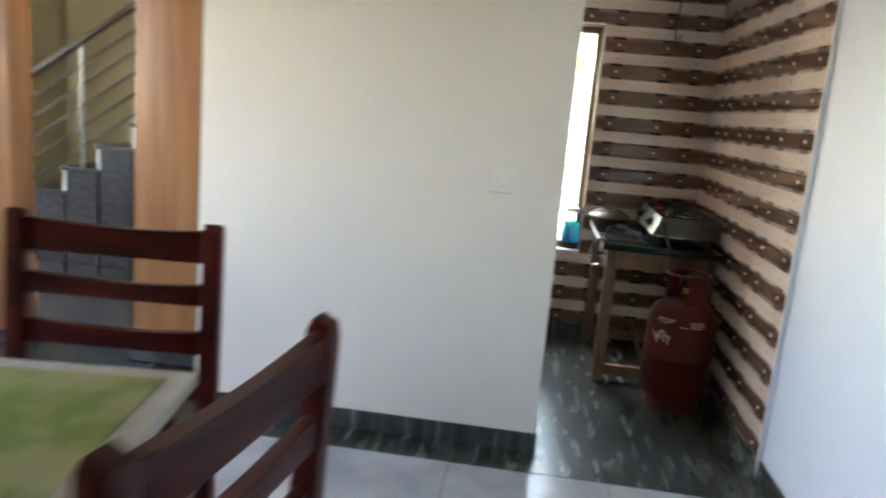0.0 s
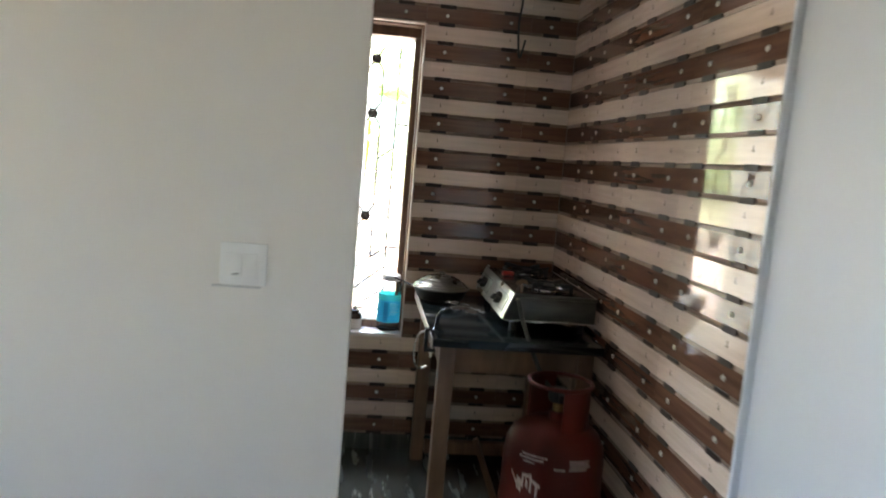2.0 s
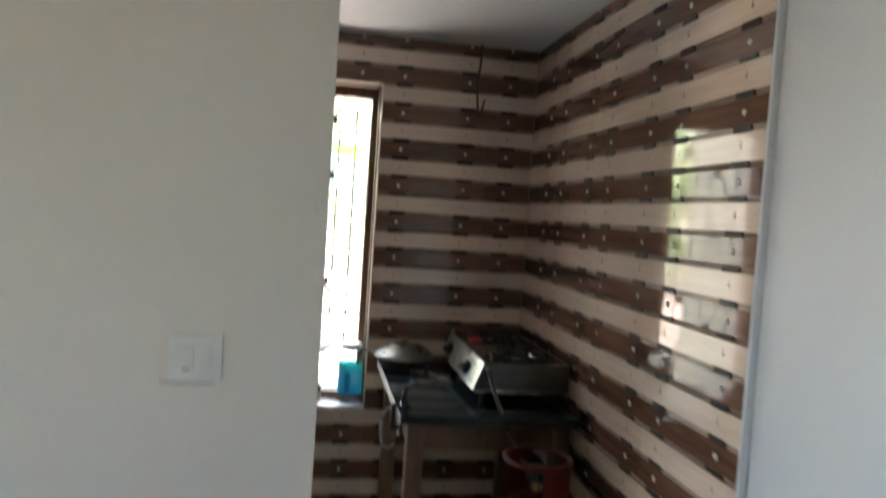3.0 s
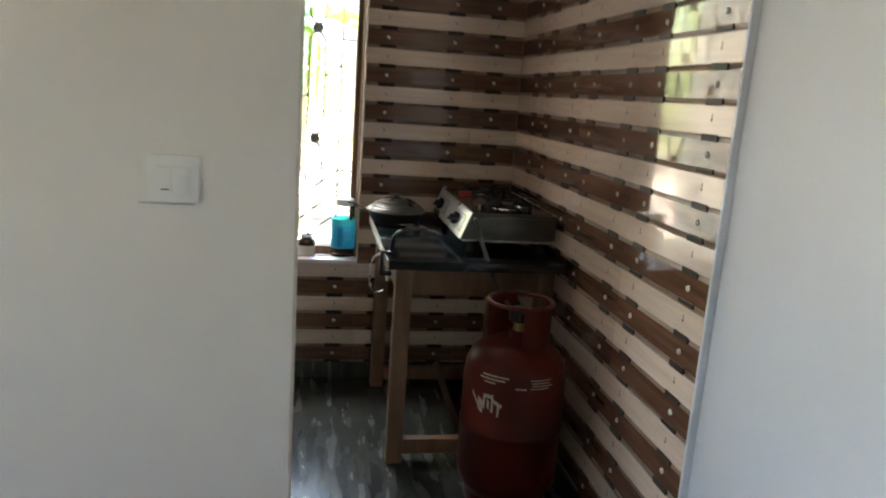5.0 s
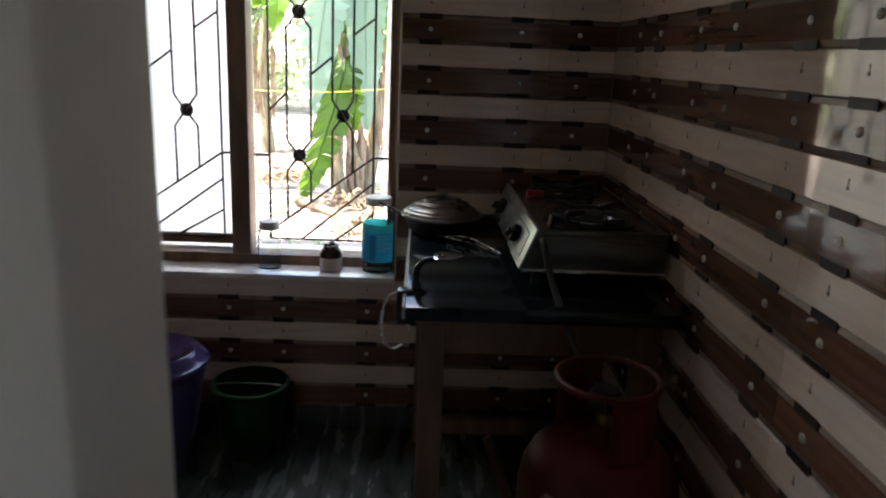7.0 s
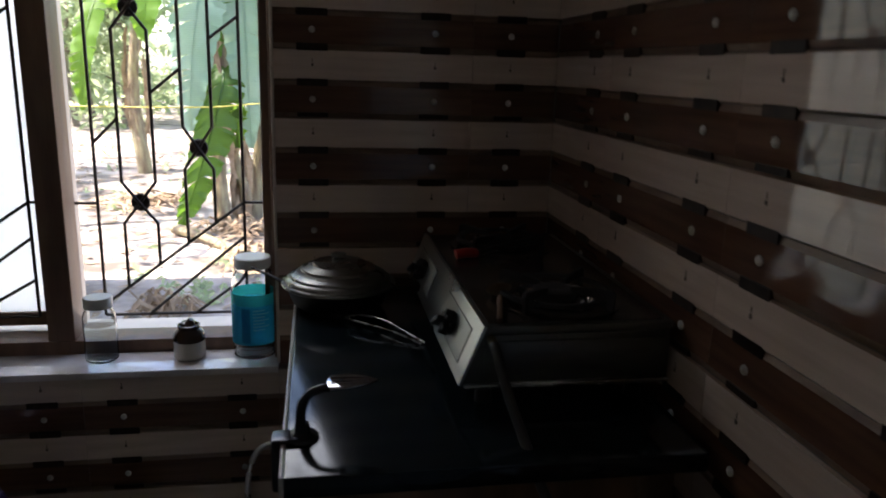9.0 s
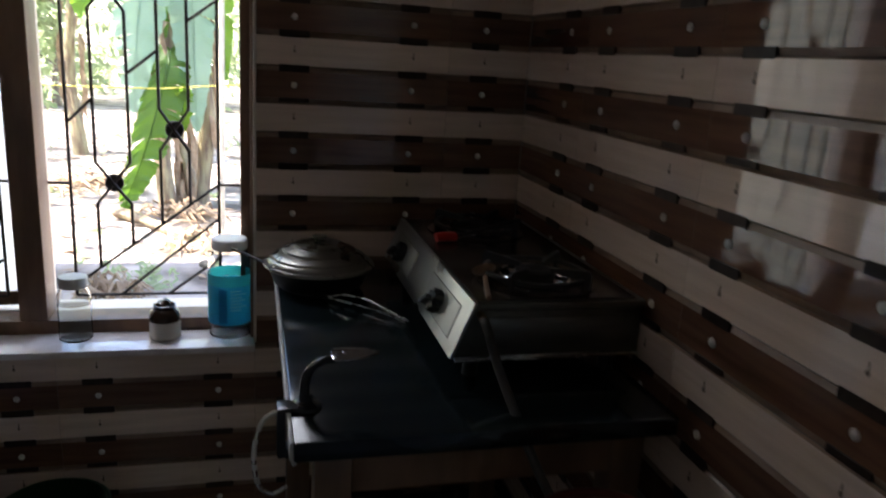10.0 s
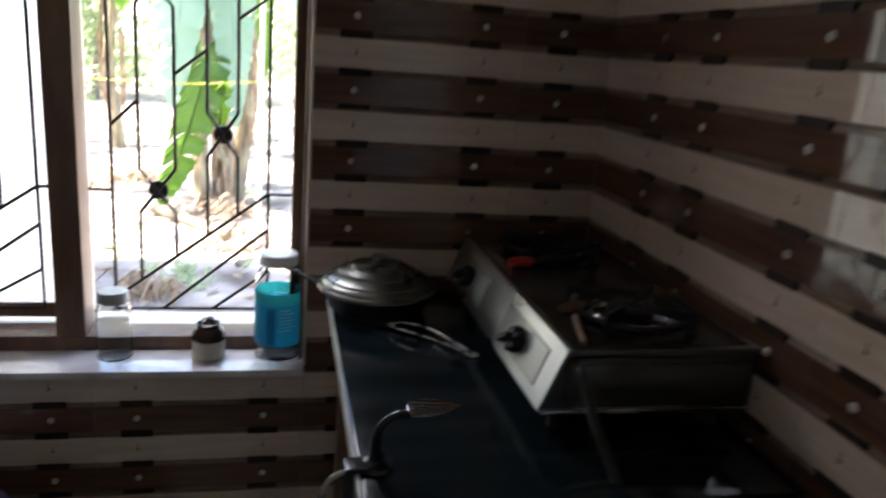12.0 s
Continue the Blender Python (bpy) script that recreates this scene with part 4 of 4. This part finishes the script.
chair = dining_chair(pose(-1.298, -3.728, 0, 0, 0, 82.6))
copy_thing(chair, pose(-1.912, -2.948, 0, 0, 0, 186))
dining = empty("dining_table", label="dining table with pale glass edge under a green cloth", category="table")
part("tabletop", box((-0.95, -1.0, 0.705), (0.0, 0.0, 0.735), 0.006), PALE_EDGE, dining)
for x in (-0.92, -0.08):
    for y in (-0.97, -0.08):
        part("leg", box((x, y, 0.0), (x + 0.05, y + 0.05, 0.704), 0.004), WOOD_CHAIR, dining)
dining.matrix_world = pose(-1.637, -3.093, 0, 0, 0, 8)
cloth = tagged(finish("tablecloth", box((-0.93, -0.985, 0.7365), (-0.05, -0.06, 0.740), 0.001), GREEN_CLOTH), label="green and cream printed cloth on the dining table", category="tablecloth")
cloth.matrix_world = pose(-1.637, -3.093, 0, 0, 0, 8)

for x0, x1 in ((-2.80, -2.40), (-3.68, -3.41)):
    p = empty("timber_post", label="broad orange-brown varnished timber post", category="post")
    part("shaft", box((x0, -1.30, 0.06), (x1, -1.14, 2.84), 0.006), WOOD_ORANGE, p)
    part("plinth", box((x0 - 0.015, -1.315, 0.0), (x1 + 0.015, -1.125, 0.06), 0.004), STAIR_STONE, p)

stairs = empty("staircase", label="dark granite stair flight with white risers", category="staircase")
SX, SYA, SYB, RISE, RUN = -5.0, 0.30, 1.20, 0.172, 0.255
for k in range(9):
    x = SX + RUN * k
    part("riser", box((x, SYA + 0.002, 0.0 if k == 0 else RISE * k - 0.002), (x + 0.02, SYB, RISE * (k + 1) - 0.03), 0.001), STAIR_WHITE, stairs)
    part("tread", box((x - 0.02, SYA, RISE * (k + 1) - 0.029), (x + RUN + 0.018, SYB, RISE * (k + 1)), 0.004), STAIR_STONE, stairs)
    part("step_block", box((x + 0.021, SYA + 0.004, 0.0), (x + RUN, SYB, RISE * (k + 1) - 0.031)), STAIR_STONE, stairs)
railing = empty("stair_railing", label="dark metal stair railing with thin sloping bars", category="railing")
slope = RISE / RUN
for k in range(0, 9, 3):
    x = SX + RUN * k + 0.12
    part("post", tube([(x, SYA + 0.04, RISE * (k + 1)), (x, SYA + 0.04, RISE * (k + 1) + 0.86)], 0.014, 14), RAIL_GREY, railing)
for h, r in ((0.86, 0.025), (0.70, 0.008), (0.56, 0.008), (0.42, 0.008), (0.28, 0.008), (0.14, 0.008)):
    xa, xb = SX + 0.12, SX + RUN * 8 + 0.12
    part("handrail" if h > 0.8 else "rail_bar", tube([(xa, SYA + 0.04, RISE + h), (xb, SYA + 0.04, RISE + h + slope * (xb - xa))], r, 12), RAIL_DARK, railing)

# hall floor tiles
bm = box((0.002, 0.002, -0.005), (0.598, 0.598, 0.0), 0.001, segments=1)
first = finish("tile", bm, HALL_TILE, hall_floor)
first.location = (-0.585, -2.495, 0.0)
for i in range(5):
    for j in range(7):
        if i or j:
            t = new("tile", first.data)
            t.parent = hall_floor
            t.location = (-0.585 - 0.6 * i, -2.495 - 0.6 * j, 0.0)


# ---- garden outside the window ----
def banana_leaf(length, width, droop, lift, seed):
    """A long torn blade with a midrib, along +x, that rises and hangs over."""
    rng = random.Random(seed)
    bm = bmesh.new()
    n = 26
    mid, left, right = [], [], []
    x = z = 0.0
    ang = radians(lift)
    for i in range(n + 1):
        u = i / n
        w = width * (math.sin(math.pi * min(1.0, u * 0.97 + 0.03)) ** 0.55) * 0.5
        mid.append(Vector((x, 0, z)))
        tear = rng.choice((0, 0, 0, 0.25)) * w
        left.append(Vector((x + 0.03, w - tear, z - 0.22 * w - 0.02 * rng.random())))
        right.append(Vector((x + 0.03, -w + tear, z - 0.22 * w - 0.02 * rng.random())))
        x += math.cos(ang) * length / n
        z += math.sin(ang) * length / n
        ang -= radians(droop) / n
    for edge in (left, right):
        for i in range(n):
            if rng.random() < 0.13:
                a = [mid[i], mid[i + 1], mid[i].lerp(edge[i + 1], 0.25), mid[i].lerp(edge[i], 0.25)]
            else:
                a = [mid[i], mid[i + 1], edge[i + 1], edge[i]]
            bm.faces.new([bm.verts.new(v) for v in a])
    bmesh.ops.remove_doubles(bm, verts=bm.verts, dist=0.0005)
    tube([v + Vector((0, 0, -0.006)) for v in mid], [0.016 * (1 - 0.85 * i / n) for i in range(n + 1)], 5, bm=bm)
    return bm


def banana_plant(x, y, height, girth, leaves, seed, label):
    rng = random.Random(seed)
    p = empty("banana_plant", Matrix.Translation((x, y, -0.30)), label=label, category="banana plant")
    n = 9
    pts = [(0.05 * math.sin(k * 0.7 + seed), 0.04 * math.cos(k + seed), height * k / n) for k in range(n + 1)]
    part("stem", tube(pts, [girth * (1 - 0.055 * k) for k in range(n + 1)], 12), STEM, p)
    for k in range(14):
        a = rng.uniform(0, 6.28)
        top = height * rng.uniform(0.35, 0.95)
        drop = min(top, rng.uniform(0.35, 0.75))
        strip = [(girth * 1.0 * math.cos(a), girth * 1.0 * math.sin(a), top), (girth * 1.5 * math.cos(a), girth * 1.5 * math.sin(a), top - drop * 0.35),
                 (girth * 1.25 * math.cos(a + 0.3), girth * 1.25 * math.sin(a + 0.3), top - drop * 0.75), (girth * 1.7 * math.cos(a + 0.5), girth * 1.7 * math.sin(a + 0.5), top - drop)]
        part("dry_sheath", tube(smooth_line(strip, 4), [0.010, 0.022, 0.030, 0.034, 0.034, 0.032, 0.030, 0.028, 0.026, 0.022, 0.018, 0.012, 0.005], 5, squash=0.22), DRY_LEAF, p)
    for turn, length, width, lift, droop, mat in leaves:
        bm = banana_leaf(length, width, droop, lift, seed * 31 + int(turn))
        bmesh.ops.transform(bm, matrix=Matrix.Translation(pts[-1]) @ Matrix.Rotation(radians(turn), 4, "Z"), verts=bm.verts)
        part("leaf", bm, mat, p)
    return p


def clump(bm, centre, radius, count, size, rng):
    """Many small bent leaves about a centre."""
    for _ in range(count):
        d = Vector((rng.gauss(0, 1), rng.gauss(0, 1), rng.gauss(0, 0.8)))
        q = Vector(centre) + d.normalized() * radius * rng.random() ** 0.5
        a = Vector((rng.gauss(0, 1), rng.gauss(0, 1), rng.gauss(-0.2, 0.7))).normalized()
        b = a.orthogonal().normalized()
        s = size * rng.uniform(0.6, 1.4)
        v = [bm.verts.new(q + w) for w in (-a * s, b * s * 0.38, a * s + Vector((0, 0, -0.3 * s)), -b * s * 0.38)]
        bm.faces.new((v[0], v[1], v[2]))
        bm.faces.new((v[0], v[2], v[3]))


def small_tree(x, y, height, spread, seed, label, low=2):
    rng = random.Random(seed)
    t = empty("garden_tree", Matrix.Translation((x, y, -0.30)), label=label, category="tree")
    bm = bmesh.new()
    pts = [Vector((0.08 * math.sin(1.3 * k + seed), 0.08 * math.cos(0.9 * k + seed), height * k / 7)) for k in range(8)]
    tube(pts, [0.075 * (1 - 0.10 * k) for k in range(8)], 8, bm=bm)
    crown = bmesh.new()
    for k in range(9):
        base = pts[rng.randint(low, 7)]
        a = rng.uniform(0, 6.28)
        tip = base + Vector((spread * math.cos(a) * rng.uniform(0.4, 1), spread * math.sin(a) * rng.uniform(0.4, 1), rng.uniform(0.1, 0.7) * height * 0.35))
        tube([base, base.lerp(tip, 0.5) + Vector((0, 0, 0.08)), tip], [0.028, 0.018, 0.007], 6, bm=bm)
        for u in (0.45, 0.75, 1.0):
            clump(crown, base.lerp(tip, u), 0.32 * spread, 70, 0.075, rng)
    part("trunk", bm, BARK, t)
    part("crown", crown, BUSH_LEAF, t, smooth=0)
    return t


def hanging_leaf(points, width, side, seed, mat, parent, fold=0.25):
    """A broad blade that hangs along a line, rippled, with slits torn in to the midrib."""
    rng = random.Random(seed)
    mid = smooth_line(points, 14)
    n, cols = len(mid) - 1, 5
    side = Vector(side).normalized()
    bm = bmesh.new()
    for sgn in (1, -1):
        gap, phase = [0.0] * (n + 1), rng.uniform(0, 6.28)
        for i in range(3, n - 1):
            if rng.random() < 0.16:
                gap[i] = rng.uniform(0.010, 0.045)

        def place(i, c, shift):
            u, v = i / n, c / cols
            w = 0.5 * width * max(0.015, math.sin(math.pi * (0.04 + 0.955 * u) ** 0.75)) ** 0.6 * (1 + 0.05 * math.sin(2.1 * i + phase))
            ripple = 0.022 * v * math.sin(0.9 * i + phase) + 0.012 * v * math.sin(2.3 * i + 2 * phase)
            return mid[i] + side * sgn * w * v + Vector((0, -0.16 * w * v + ripple, -fold * w * v * v + shift * v * v))
        for i in range(n):
            for c in range(cols):
                quad = [place(i, c, -gap[i]), place(i, c + 1, -gap[i]), place(i + 1, c + 1, gap[i + 1]), place(i + 1, c, gap[i + 1])]
                bm.faces.new([bm.verts.new(v) for v in quad])
    bmesh.ops.remove_doubles(bm, verts=bm.verts, dist=0.0004)
    tube([v + Vector((0, -0.006, 0)) for v in mid], [0.014 * (1 - 0.8 * i / n) for i in range(n + 1)], 6, bm=bm)
    bmesh.ops.transform(bm, matrix=parent.matrix_world.inverted(), verts=bm.verts)
    return part("leaf", bm, mat, parent)


upper = ((20, 2.0, 0.6, 55, 110, BANANA_PALE), (150, 2.0, 0.6, 60, 110, BANANA_LEAF), (80, 2.0, 0.6, 65, 90, BANANA_LEAF))
p = banana_plant(-1.43, 5.48, 2.1, 0.085, upper, 3, "tall banana plant with torn pale leaves and dry sheaths")
bpy.context.view_layer.update()
hanging_leaf([(-1.40, 5.47, 1.25), (-1.38, 5.28, 1.02), (-1.50, 5.20, 0.55), (-1.64, 5.17, 0.12), (-1.80, 5.15, -0.28)], 0.42, (1, 0.3, 0.30), 1, BANANA_DARK, p, 0.45)
hanging_leaf([(-1.42, 5.48, 1.80), (-1.40, 5.32, 2.25), (-1.53, 5.20, 1.80), (-1.61, 5.17, 1.25), (-1.66, 5.17, 0.62)], 0.50, (1, 0.15, 0.15), 2, BANANA_PALE, p)
hanging_leaf([(-1.42, 5.48, 1.70), (-1.36, 5.50, 2.05), (-1.34, 5.44, 1.55), (-1.36, 5.42, 1.05)], 0.26, (1, 0.5, 0.1), 9, BANANA_DARK, p)
p2 = banana_plant(-1.13, 5.78, 2.0, 0.095, ((-60, 1.8, 0.6, 50, 140, BANANA_PALE), (60, 1.8, 0.6, 60, 100, BANANA_LEAF)), 5, "banana plant with hanging pale green leaves")
bpy.context.view_layer.update()
hanging_leaf([(-1.14, 5.76, 1.75), (-1.18, 5.52, 2.20), (-1.18, 5.38, 1.75), (-1.165, 5.33, 1.20), (-1.15, 5.32, 0.46)], 0.44, (1, 0.05, -0.1), 3, BANANA_PALE, p2)
hanging_leaf([(-1.10, 5.76, 1.75), (-0.98, 5.66, 2.05), (-0.92, 5.58, 1.55), (-0.90, 5.56, 0.92)], 0.24, (1, 0.4, 0.2), 4, BANANA_LEAF, p2)
sucker = banana_plant(-1.28, 5.60, 0.75, 0.06, ((-80, 0.7, 0.2, 70, 60, BANANA_LEAF), (150, 0.6, 0.18, 75, 50, BANANA_LEAF)), 12, "young banana sucker wrapped in dry sheaths")
p3 = banana_plant(-2.95, 9.0, 2.2, 0.10, ((-30, 1.9, 0.55, 60, 120, BANANA_LEAF), (70, 2.0, 0.6, 60, 100, BANANA_LEAF)), 8, "young banana plant with bright green leaves")
bpy.context.view_layer.update()
hanging_leaf([(-2.95, 9.0, 1.85), (-2.7, 8.4, 2.3), (-2.58, 8.1, 2.0), (-2.60, 8.0, 1.45)], 0.55, (1, 0.2, 0.3), 6, BANANA_LEAF, p3)
hanging_leaf([(-2.95, 9.0, 1.85), (-3.2, 8.5, 2.0), (-3.34, 8.1, 1.3), (-3.36, 8.0, 0.6)], 0.34, (1, 0.3, 0.2), 7, BANANA_LEAF, p3)
rng = random.Random(11)
for k in range(22):
    x, y = rng.uniform(-15, 5), rng.uniform(11.5, 20)
    small_tree(x, y, rng.uniform(2.6, 5.5), rng.uniform(0.9, 1.7), 40 + k, "slim garden tree with light green leaves")
# Added trees: their crowns, above the view, throw dappled shade on the earth.
for k, (x, y) in enumerate(((-3.9, 5.2), (0.4, 7.6), (-5.6, 8.6), (-2.3, 11.0), (-7.5, 6.5), (2.3, 5.0))):
    small_tree(x, y, 5.8, 2.0, 90 + k, "tall slim tree added to dapple the clearing with shade", low=5)
bm = bmesh.new()
for k in range(230):
    y = rng.uniform(15.5, 24)
    clump(bm, (rng.uniform(-1.15 * y, 0.6 * y), y, rng.uniform(-0.2, 4.6)), 1.0, 120, 0.14, rng)
tagged(finish("shrub_belt", bm, BUSH_LEAF, None, 0), label="thick sunlit shrubs behind the clearing", category="shrubs", kind="stuff")
bm = bmesh.new()
for k in range(110):
    clump(bm, (rng.uniform(-45, 30), rng.uniform(27, 48), rng.uniform(-0.2, 11)), 2.6, 130, 0.34, rng)
tagged(finish("far_woods", bm, BUSH_LEAF, None, 0), label="dense green woods beyond the garden", category="woods", kind="stuff")
bm = bmesh.new()
for k in range(150):
    clump(bm, (rng.uniform(-9, 4), rng.uniform(1.2, 12), -0.27), 0.16, 7, 0.05, rng)
tagged(finish("low_weeds", bm, BUSH_LEAF, None, 0), label="low green weeds on the bare earth", category="weeds", kind="stuff")
bm = bmesh.new()
for k in range(2600):
    x, y = rng.uniform(-9, 4), rng.uniform(0.7, 15)
    a, s = rng.uniform(0, 6.28), rng.uniform(0.03, 0.09)
    v = [bm.verts.new((x + s * c, y + s * d, -0.297 + rng.uniform(0, 0.03))) for c, d in ((math.cos(a), math.sin(a)), (-0.4 * math.sin(a), 0.4 * math.cos(a)), (-math.cos(a), -math.sin(a)), (0.4 * math.sin(a), -0.4 * math.cos(a)))]
    bm.faces.new(v)
tagged(finish("fallen_leaves", bm, DRY_LEAF, None, 0), label="dry fallen leaves scattered over the earth", category="leaves", kind="stuff")
tagged(finish("fallen_stem", tube(smooth_line([(-1.83, 5.12, -0.25), (-1.62, 4.85, -0.24), (-1.38, 4.55, -0.26), (-1.12, 4.22, -0.26)]), [0.05] * 7 + [0.042] * 7 + [0.030] * 5, 9), STEM), label="pale fallen banana stem lying on the earth", category="stem")


def frond_heap(x, y, count, reach, seed):
    """Dry curled fronds lying across one another."""
    rng = random.Random(seed)
    bm = bmesh.new()
    for _ in range(count):
        a, s = rng.uniform(0, 6.28), reach * rng.uniform(0.5, 1.0)
        ox, oy, h = x + rng.gauss(0, 0.3 * reach), y + rng.gauss(0, 0.25 * reach), rng.uniform(0.03, 0.13)
        tube([(ox - s * math.cos(a) / 2, oy - s * math.sin(a) / 2, -0.292), (ox, oy, -0.29 + h), (ox + s * math.cos(a + 0.3) / 2, oy + s * math.sin(a + 0.3) / 2, -0.292)],
             [0.004, 0.016 * rng.uniform(0.5, 1.3), 0.004], 5, bm=bm, squash=0.35)
    return tagged(finish("dry_fronds", bm, DRY_LEAF), label="heap of dry curled fronds on the earth", category="dry leaves", kind="stuff")


frond_heap(-1.52, 2.90, 46, 0.32, 3)
frond_heap(-1.30, 5.15, 60, 0.55, 4)
frond_heap(-1.05, 4.10, 36, 0.45, 5)
frond_heap(-2.45, 6.60, 60, 0.80, 6)
for k, (x, y, r) in enumerate(((-1.66, 2.72, 0.055), (-1.60, 2.60, 0.040), (-1.45, 2.66, 0.034), (-1.30, 2.42, 0.045), (-0.98, 3.55, 0.05))):
    bm = bmesh.new()
    bmesh.ops.create_icosphere(bm, subdivisions=2, radius=r)
    for v in bm.verts:
        v.co *= 1 + 0.25 * noise.noise(v.co * 14 + Vector((k, 0, 0)))
        v.co.z *= 0.65
    stone = tagged(finish("stone", bm, BARK), label="small grey stone half sunk in the earth", category="stone", group="stones under the window")
    stone.location = (x, y, -0.30 + 0.35 * r)
bm = bmesh.new()
for k in range(11):
    clump(bm, (-1.32 + rng.gauss(0, 0.12), 3.20 + rng.gauss(0, 0.10), -0.26), 0.07, 9, 0.035, rng)
tagged(finish("weed_patch", bm, BUSH_LEAF, None, 0), label="patch of small green weeds under the window", category="weeds", kind="stuff")
tagged(finish("washing_line", tube(smooth_line([(-3.9, 5.2, 0.82), (-1.7, 5.10, 0.835), (-0.8, 5.08, 0.905), (2.3, 5.0, 1.15)], 5), 0.006, 6), LINE_YELLOW), label="thin yellow line strung between two trees", category="washing line")
tagged(finish("bamboo_pole", tube([(-0.907, 4.41, -0.31), (-0.900, 4.41, 0.5), (-0.893, 4.42, 1.3), (-0.875, 4.43, 2.4)], [0.024, 0.023, 0.021, 0.018], 10), PALE_POLE), label="pale bamboo pole standing in the earth", category="pole")

# ---- plank tiles of the kitchen walls, last ----
TILE_W, TILE_H = 0.45, 0.30
tile_meshes = {}


def tile_mesh(u0, u1, v0, v1):
    """One ceramic tile, cut to u0..u1 and v0..v1: two cream and two brown planks with nails."""
    key = tuple(round(k, 3) for k in (u0, u1, v0, v1))
    if key in tile_meshes:
        return tile_meshes[key]
    bm = bmesh.new()
    g = 0.0003
    a, b = u0 + g, u1 - g

    def quad(pts, mat):
        bm.faces.new([bm.verts.new(q) for q in pts]).material_index = mat
    for lo, hi, mat, face in ((0.0, 0.08, 1, 0.0022), (0.08, 0.15, 0, 0.0), (0.15, 0.23, 1, 0.0022), (0.23, 0.30, 0, 0.0)):
        lo, hi = max(lo, v0), min(hi, v1)
        if hi - lo < 0.004:
            continue
        c, back = (0.010 if mat else 0.0035), face + 0.0032
        quad([(a, face, lo + c), (b, face, lo + c), (b, face, hi - c), (a, face, hi - c)], mat)
        quad([(a, back, lo + g), (b, back, lo + g), (b, face, lo + c), (a, face, lo + c)], 4)
        quad([(a, face, hi - c), (b, face, hi - c), (b, back, hi - g), (a, back, hi - g)], 4)
        for u in (a, b):
            quad([(u, back, lo + g), (u, 0.0085, lo + g), (u, 0.0085, hi - g), (u, back, hi - g)], 5)
            quad([(u, back, lo + g), (u, face, lo + c), (u, face, hi - c), (u, back, hi - g)], 5)
    for u in (0.088, 0.362):
        for w in (0.04, 0.19):
            if not (u0 + 0.008 < u < u1 - 0.008):
                continue
            for e in (w - 0.040, w + 0.040):
                s = -1 if e < w else 1
                lo, hi = sorted((e + s * 0.005, e - s * 0.011))
                lo, hi, ua, ub = max(lo, v0 + 0.001), min(hi, v1 - 0.001), max(u - 0.034, a), min(u + 0.034, b)
                if hi - lo > 0.003:
                    box((ua, -0.0009, lo), (ub, 0.006, hi), bm=bm, mat=2)
            if v0 + 0.008 < w < v1 - 0.008:
                n = lathe([(0.0075, 0), (0.0068, 0.003), (0.003, 0.0048), (0, 0.005)], 8)
                for f in n.faces:
                    f.material_index = 3
                bmesh.ops.transform(n, matrix=Matrix.Translation((u, 0.0023, w)) @ Matrix.Rotation(radians(90), 4, "X"), verts=n.verts)
                me = bpy.data.meshes.new("n")
                n.to_mesh(me)
                n.free()
                bm.from_mesh(me)
            lw = w + 0.075
            if v0 + 0.005 < lw < v1 - 0.005:
                box((u - 0.0022, -0.0012, lw - 0.003), (u + 0.0028, 0.003, lw + 0.003), bm=bm, mat=6)
                box((u - 0.0005, -0.0008, lw + 0.004), (u + 0.0012, 0.003, lw + 0.013), bm=bm, mat=6)
    bmesh.ops.recalc_face_normals(bm, faces=bm.faces[:])
    me = bpy.data.meshes.new("tile")
    bm.to_mesh(me)
    bm.free()
    for m in (PLANK_LIGHT, PLANK_BROWN, BLOCK_DARK, NAIL_HEAD, PLANK_EDGE, GROUT, NAIL_SMALL):
        me.materials.append(m)
    tile_meshes[key] = me
    return me


def clad(wall, place, joint, lo, hi, top, openings=()):
    """Covers a wall from lo to hi along its run with tiles, leaving the openings free."""
    k0 = math.floor((lo - joint) / TILE_W)
    k1 = math.ceil((hi - joint) / TILE_W)
    for k in range(k0, k1):
        for j in range(-3, 5):
            x, z = joint + k * TILE_W, 0.82 + j * TILE_H
            u0, u1, v0, v1 = max(lo, x), min(hi, x + TILE_W), max(0.0, z), min(top, z + TILE_H)
            if u1 - u0 < 0.012 or v1 - v0 < 0.012:
                continue
            spans = [(u0, u1, v0, v1)]
            for oa, ob, oc, od in openings:
                cut = []
                for a, b, c, d in spans:
                    if b <= oa or a >= ob or d <= oc or c >= od:
                        cut.append((a, b, c, d))
                        continue
                    if a < oa:
                        cut.append((a, oa, c, d))
                    if b > ob:
                        cut.append((ob, b, c, d))
                    if c < oc:
                        cut.append((max(a, oa), min(b, ob), c, oc))
                    if d > od:
                        cut.append((max(a, oa), min(b, ob), od, d))
                spans = cut
            for a, b, c, d in spans:
                if b - a > 0.012 and d - c > 0.012:
                    t = new("tile", tile_mesh(a - x, b - x, c - z, d - z))
                    t.parent = wall
                    t.matrix_world = place(x, z)


clad(wall_north, lambda u, z: pose(u, 0.0, z), -0.65, -2.30, 0.0, CEIL, ((WIN_L, WIN_R, WIN_B, WIN_T),))
clad(wall_east, lambda u, z: pose(0.0, -u, z, 0, 0, -90), 0.33, 0.0, 1.68, CEIL)
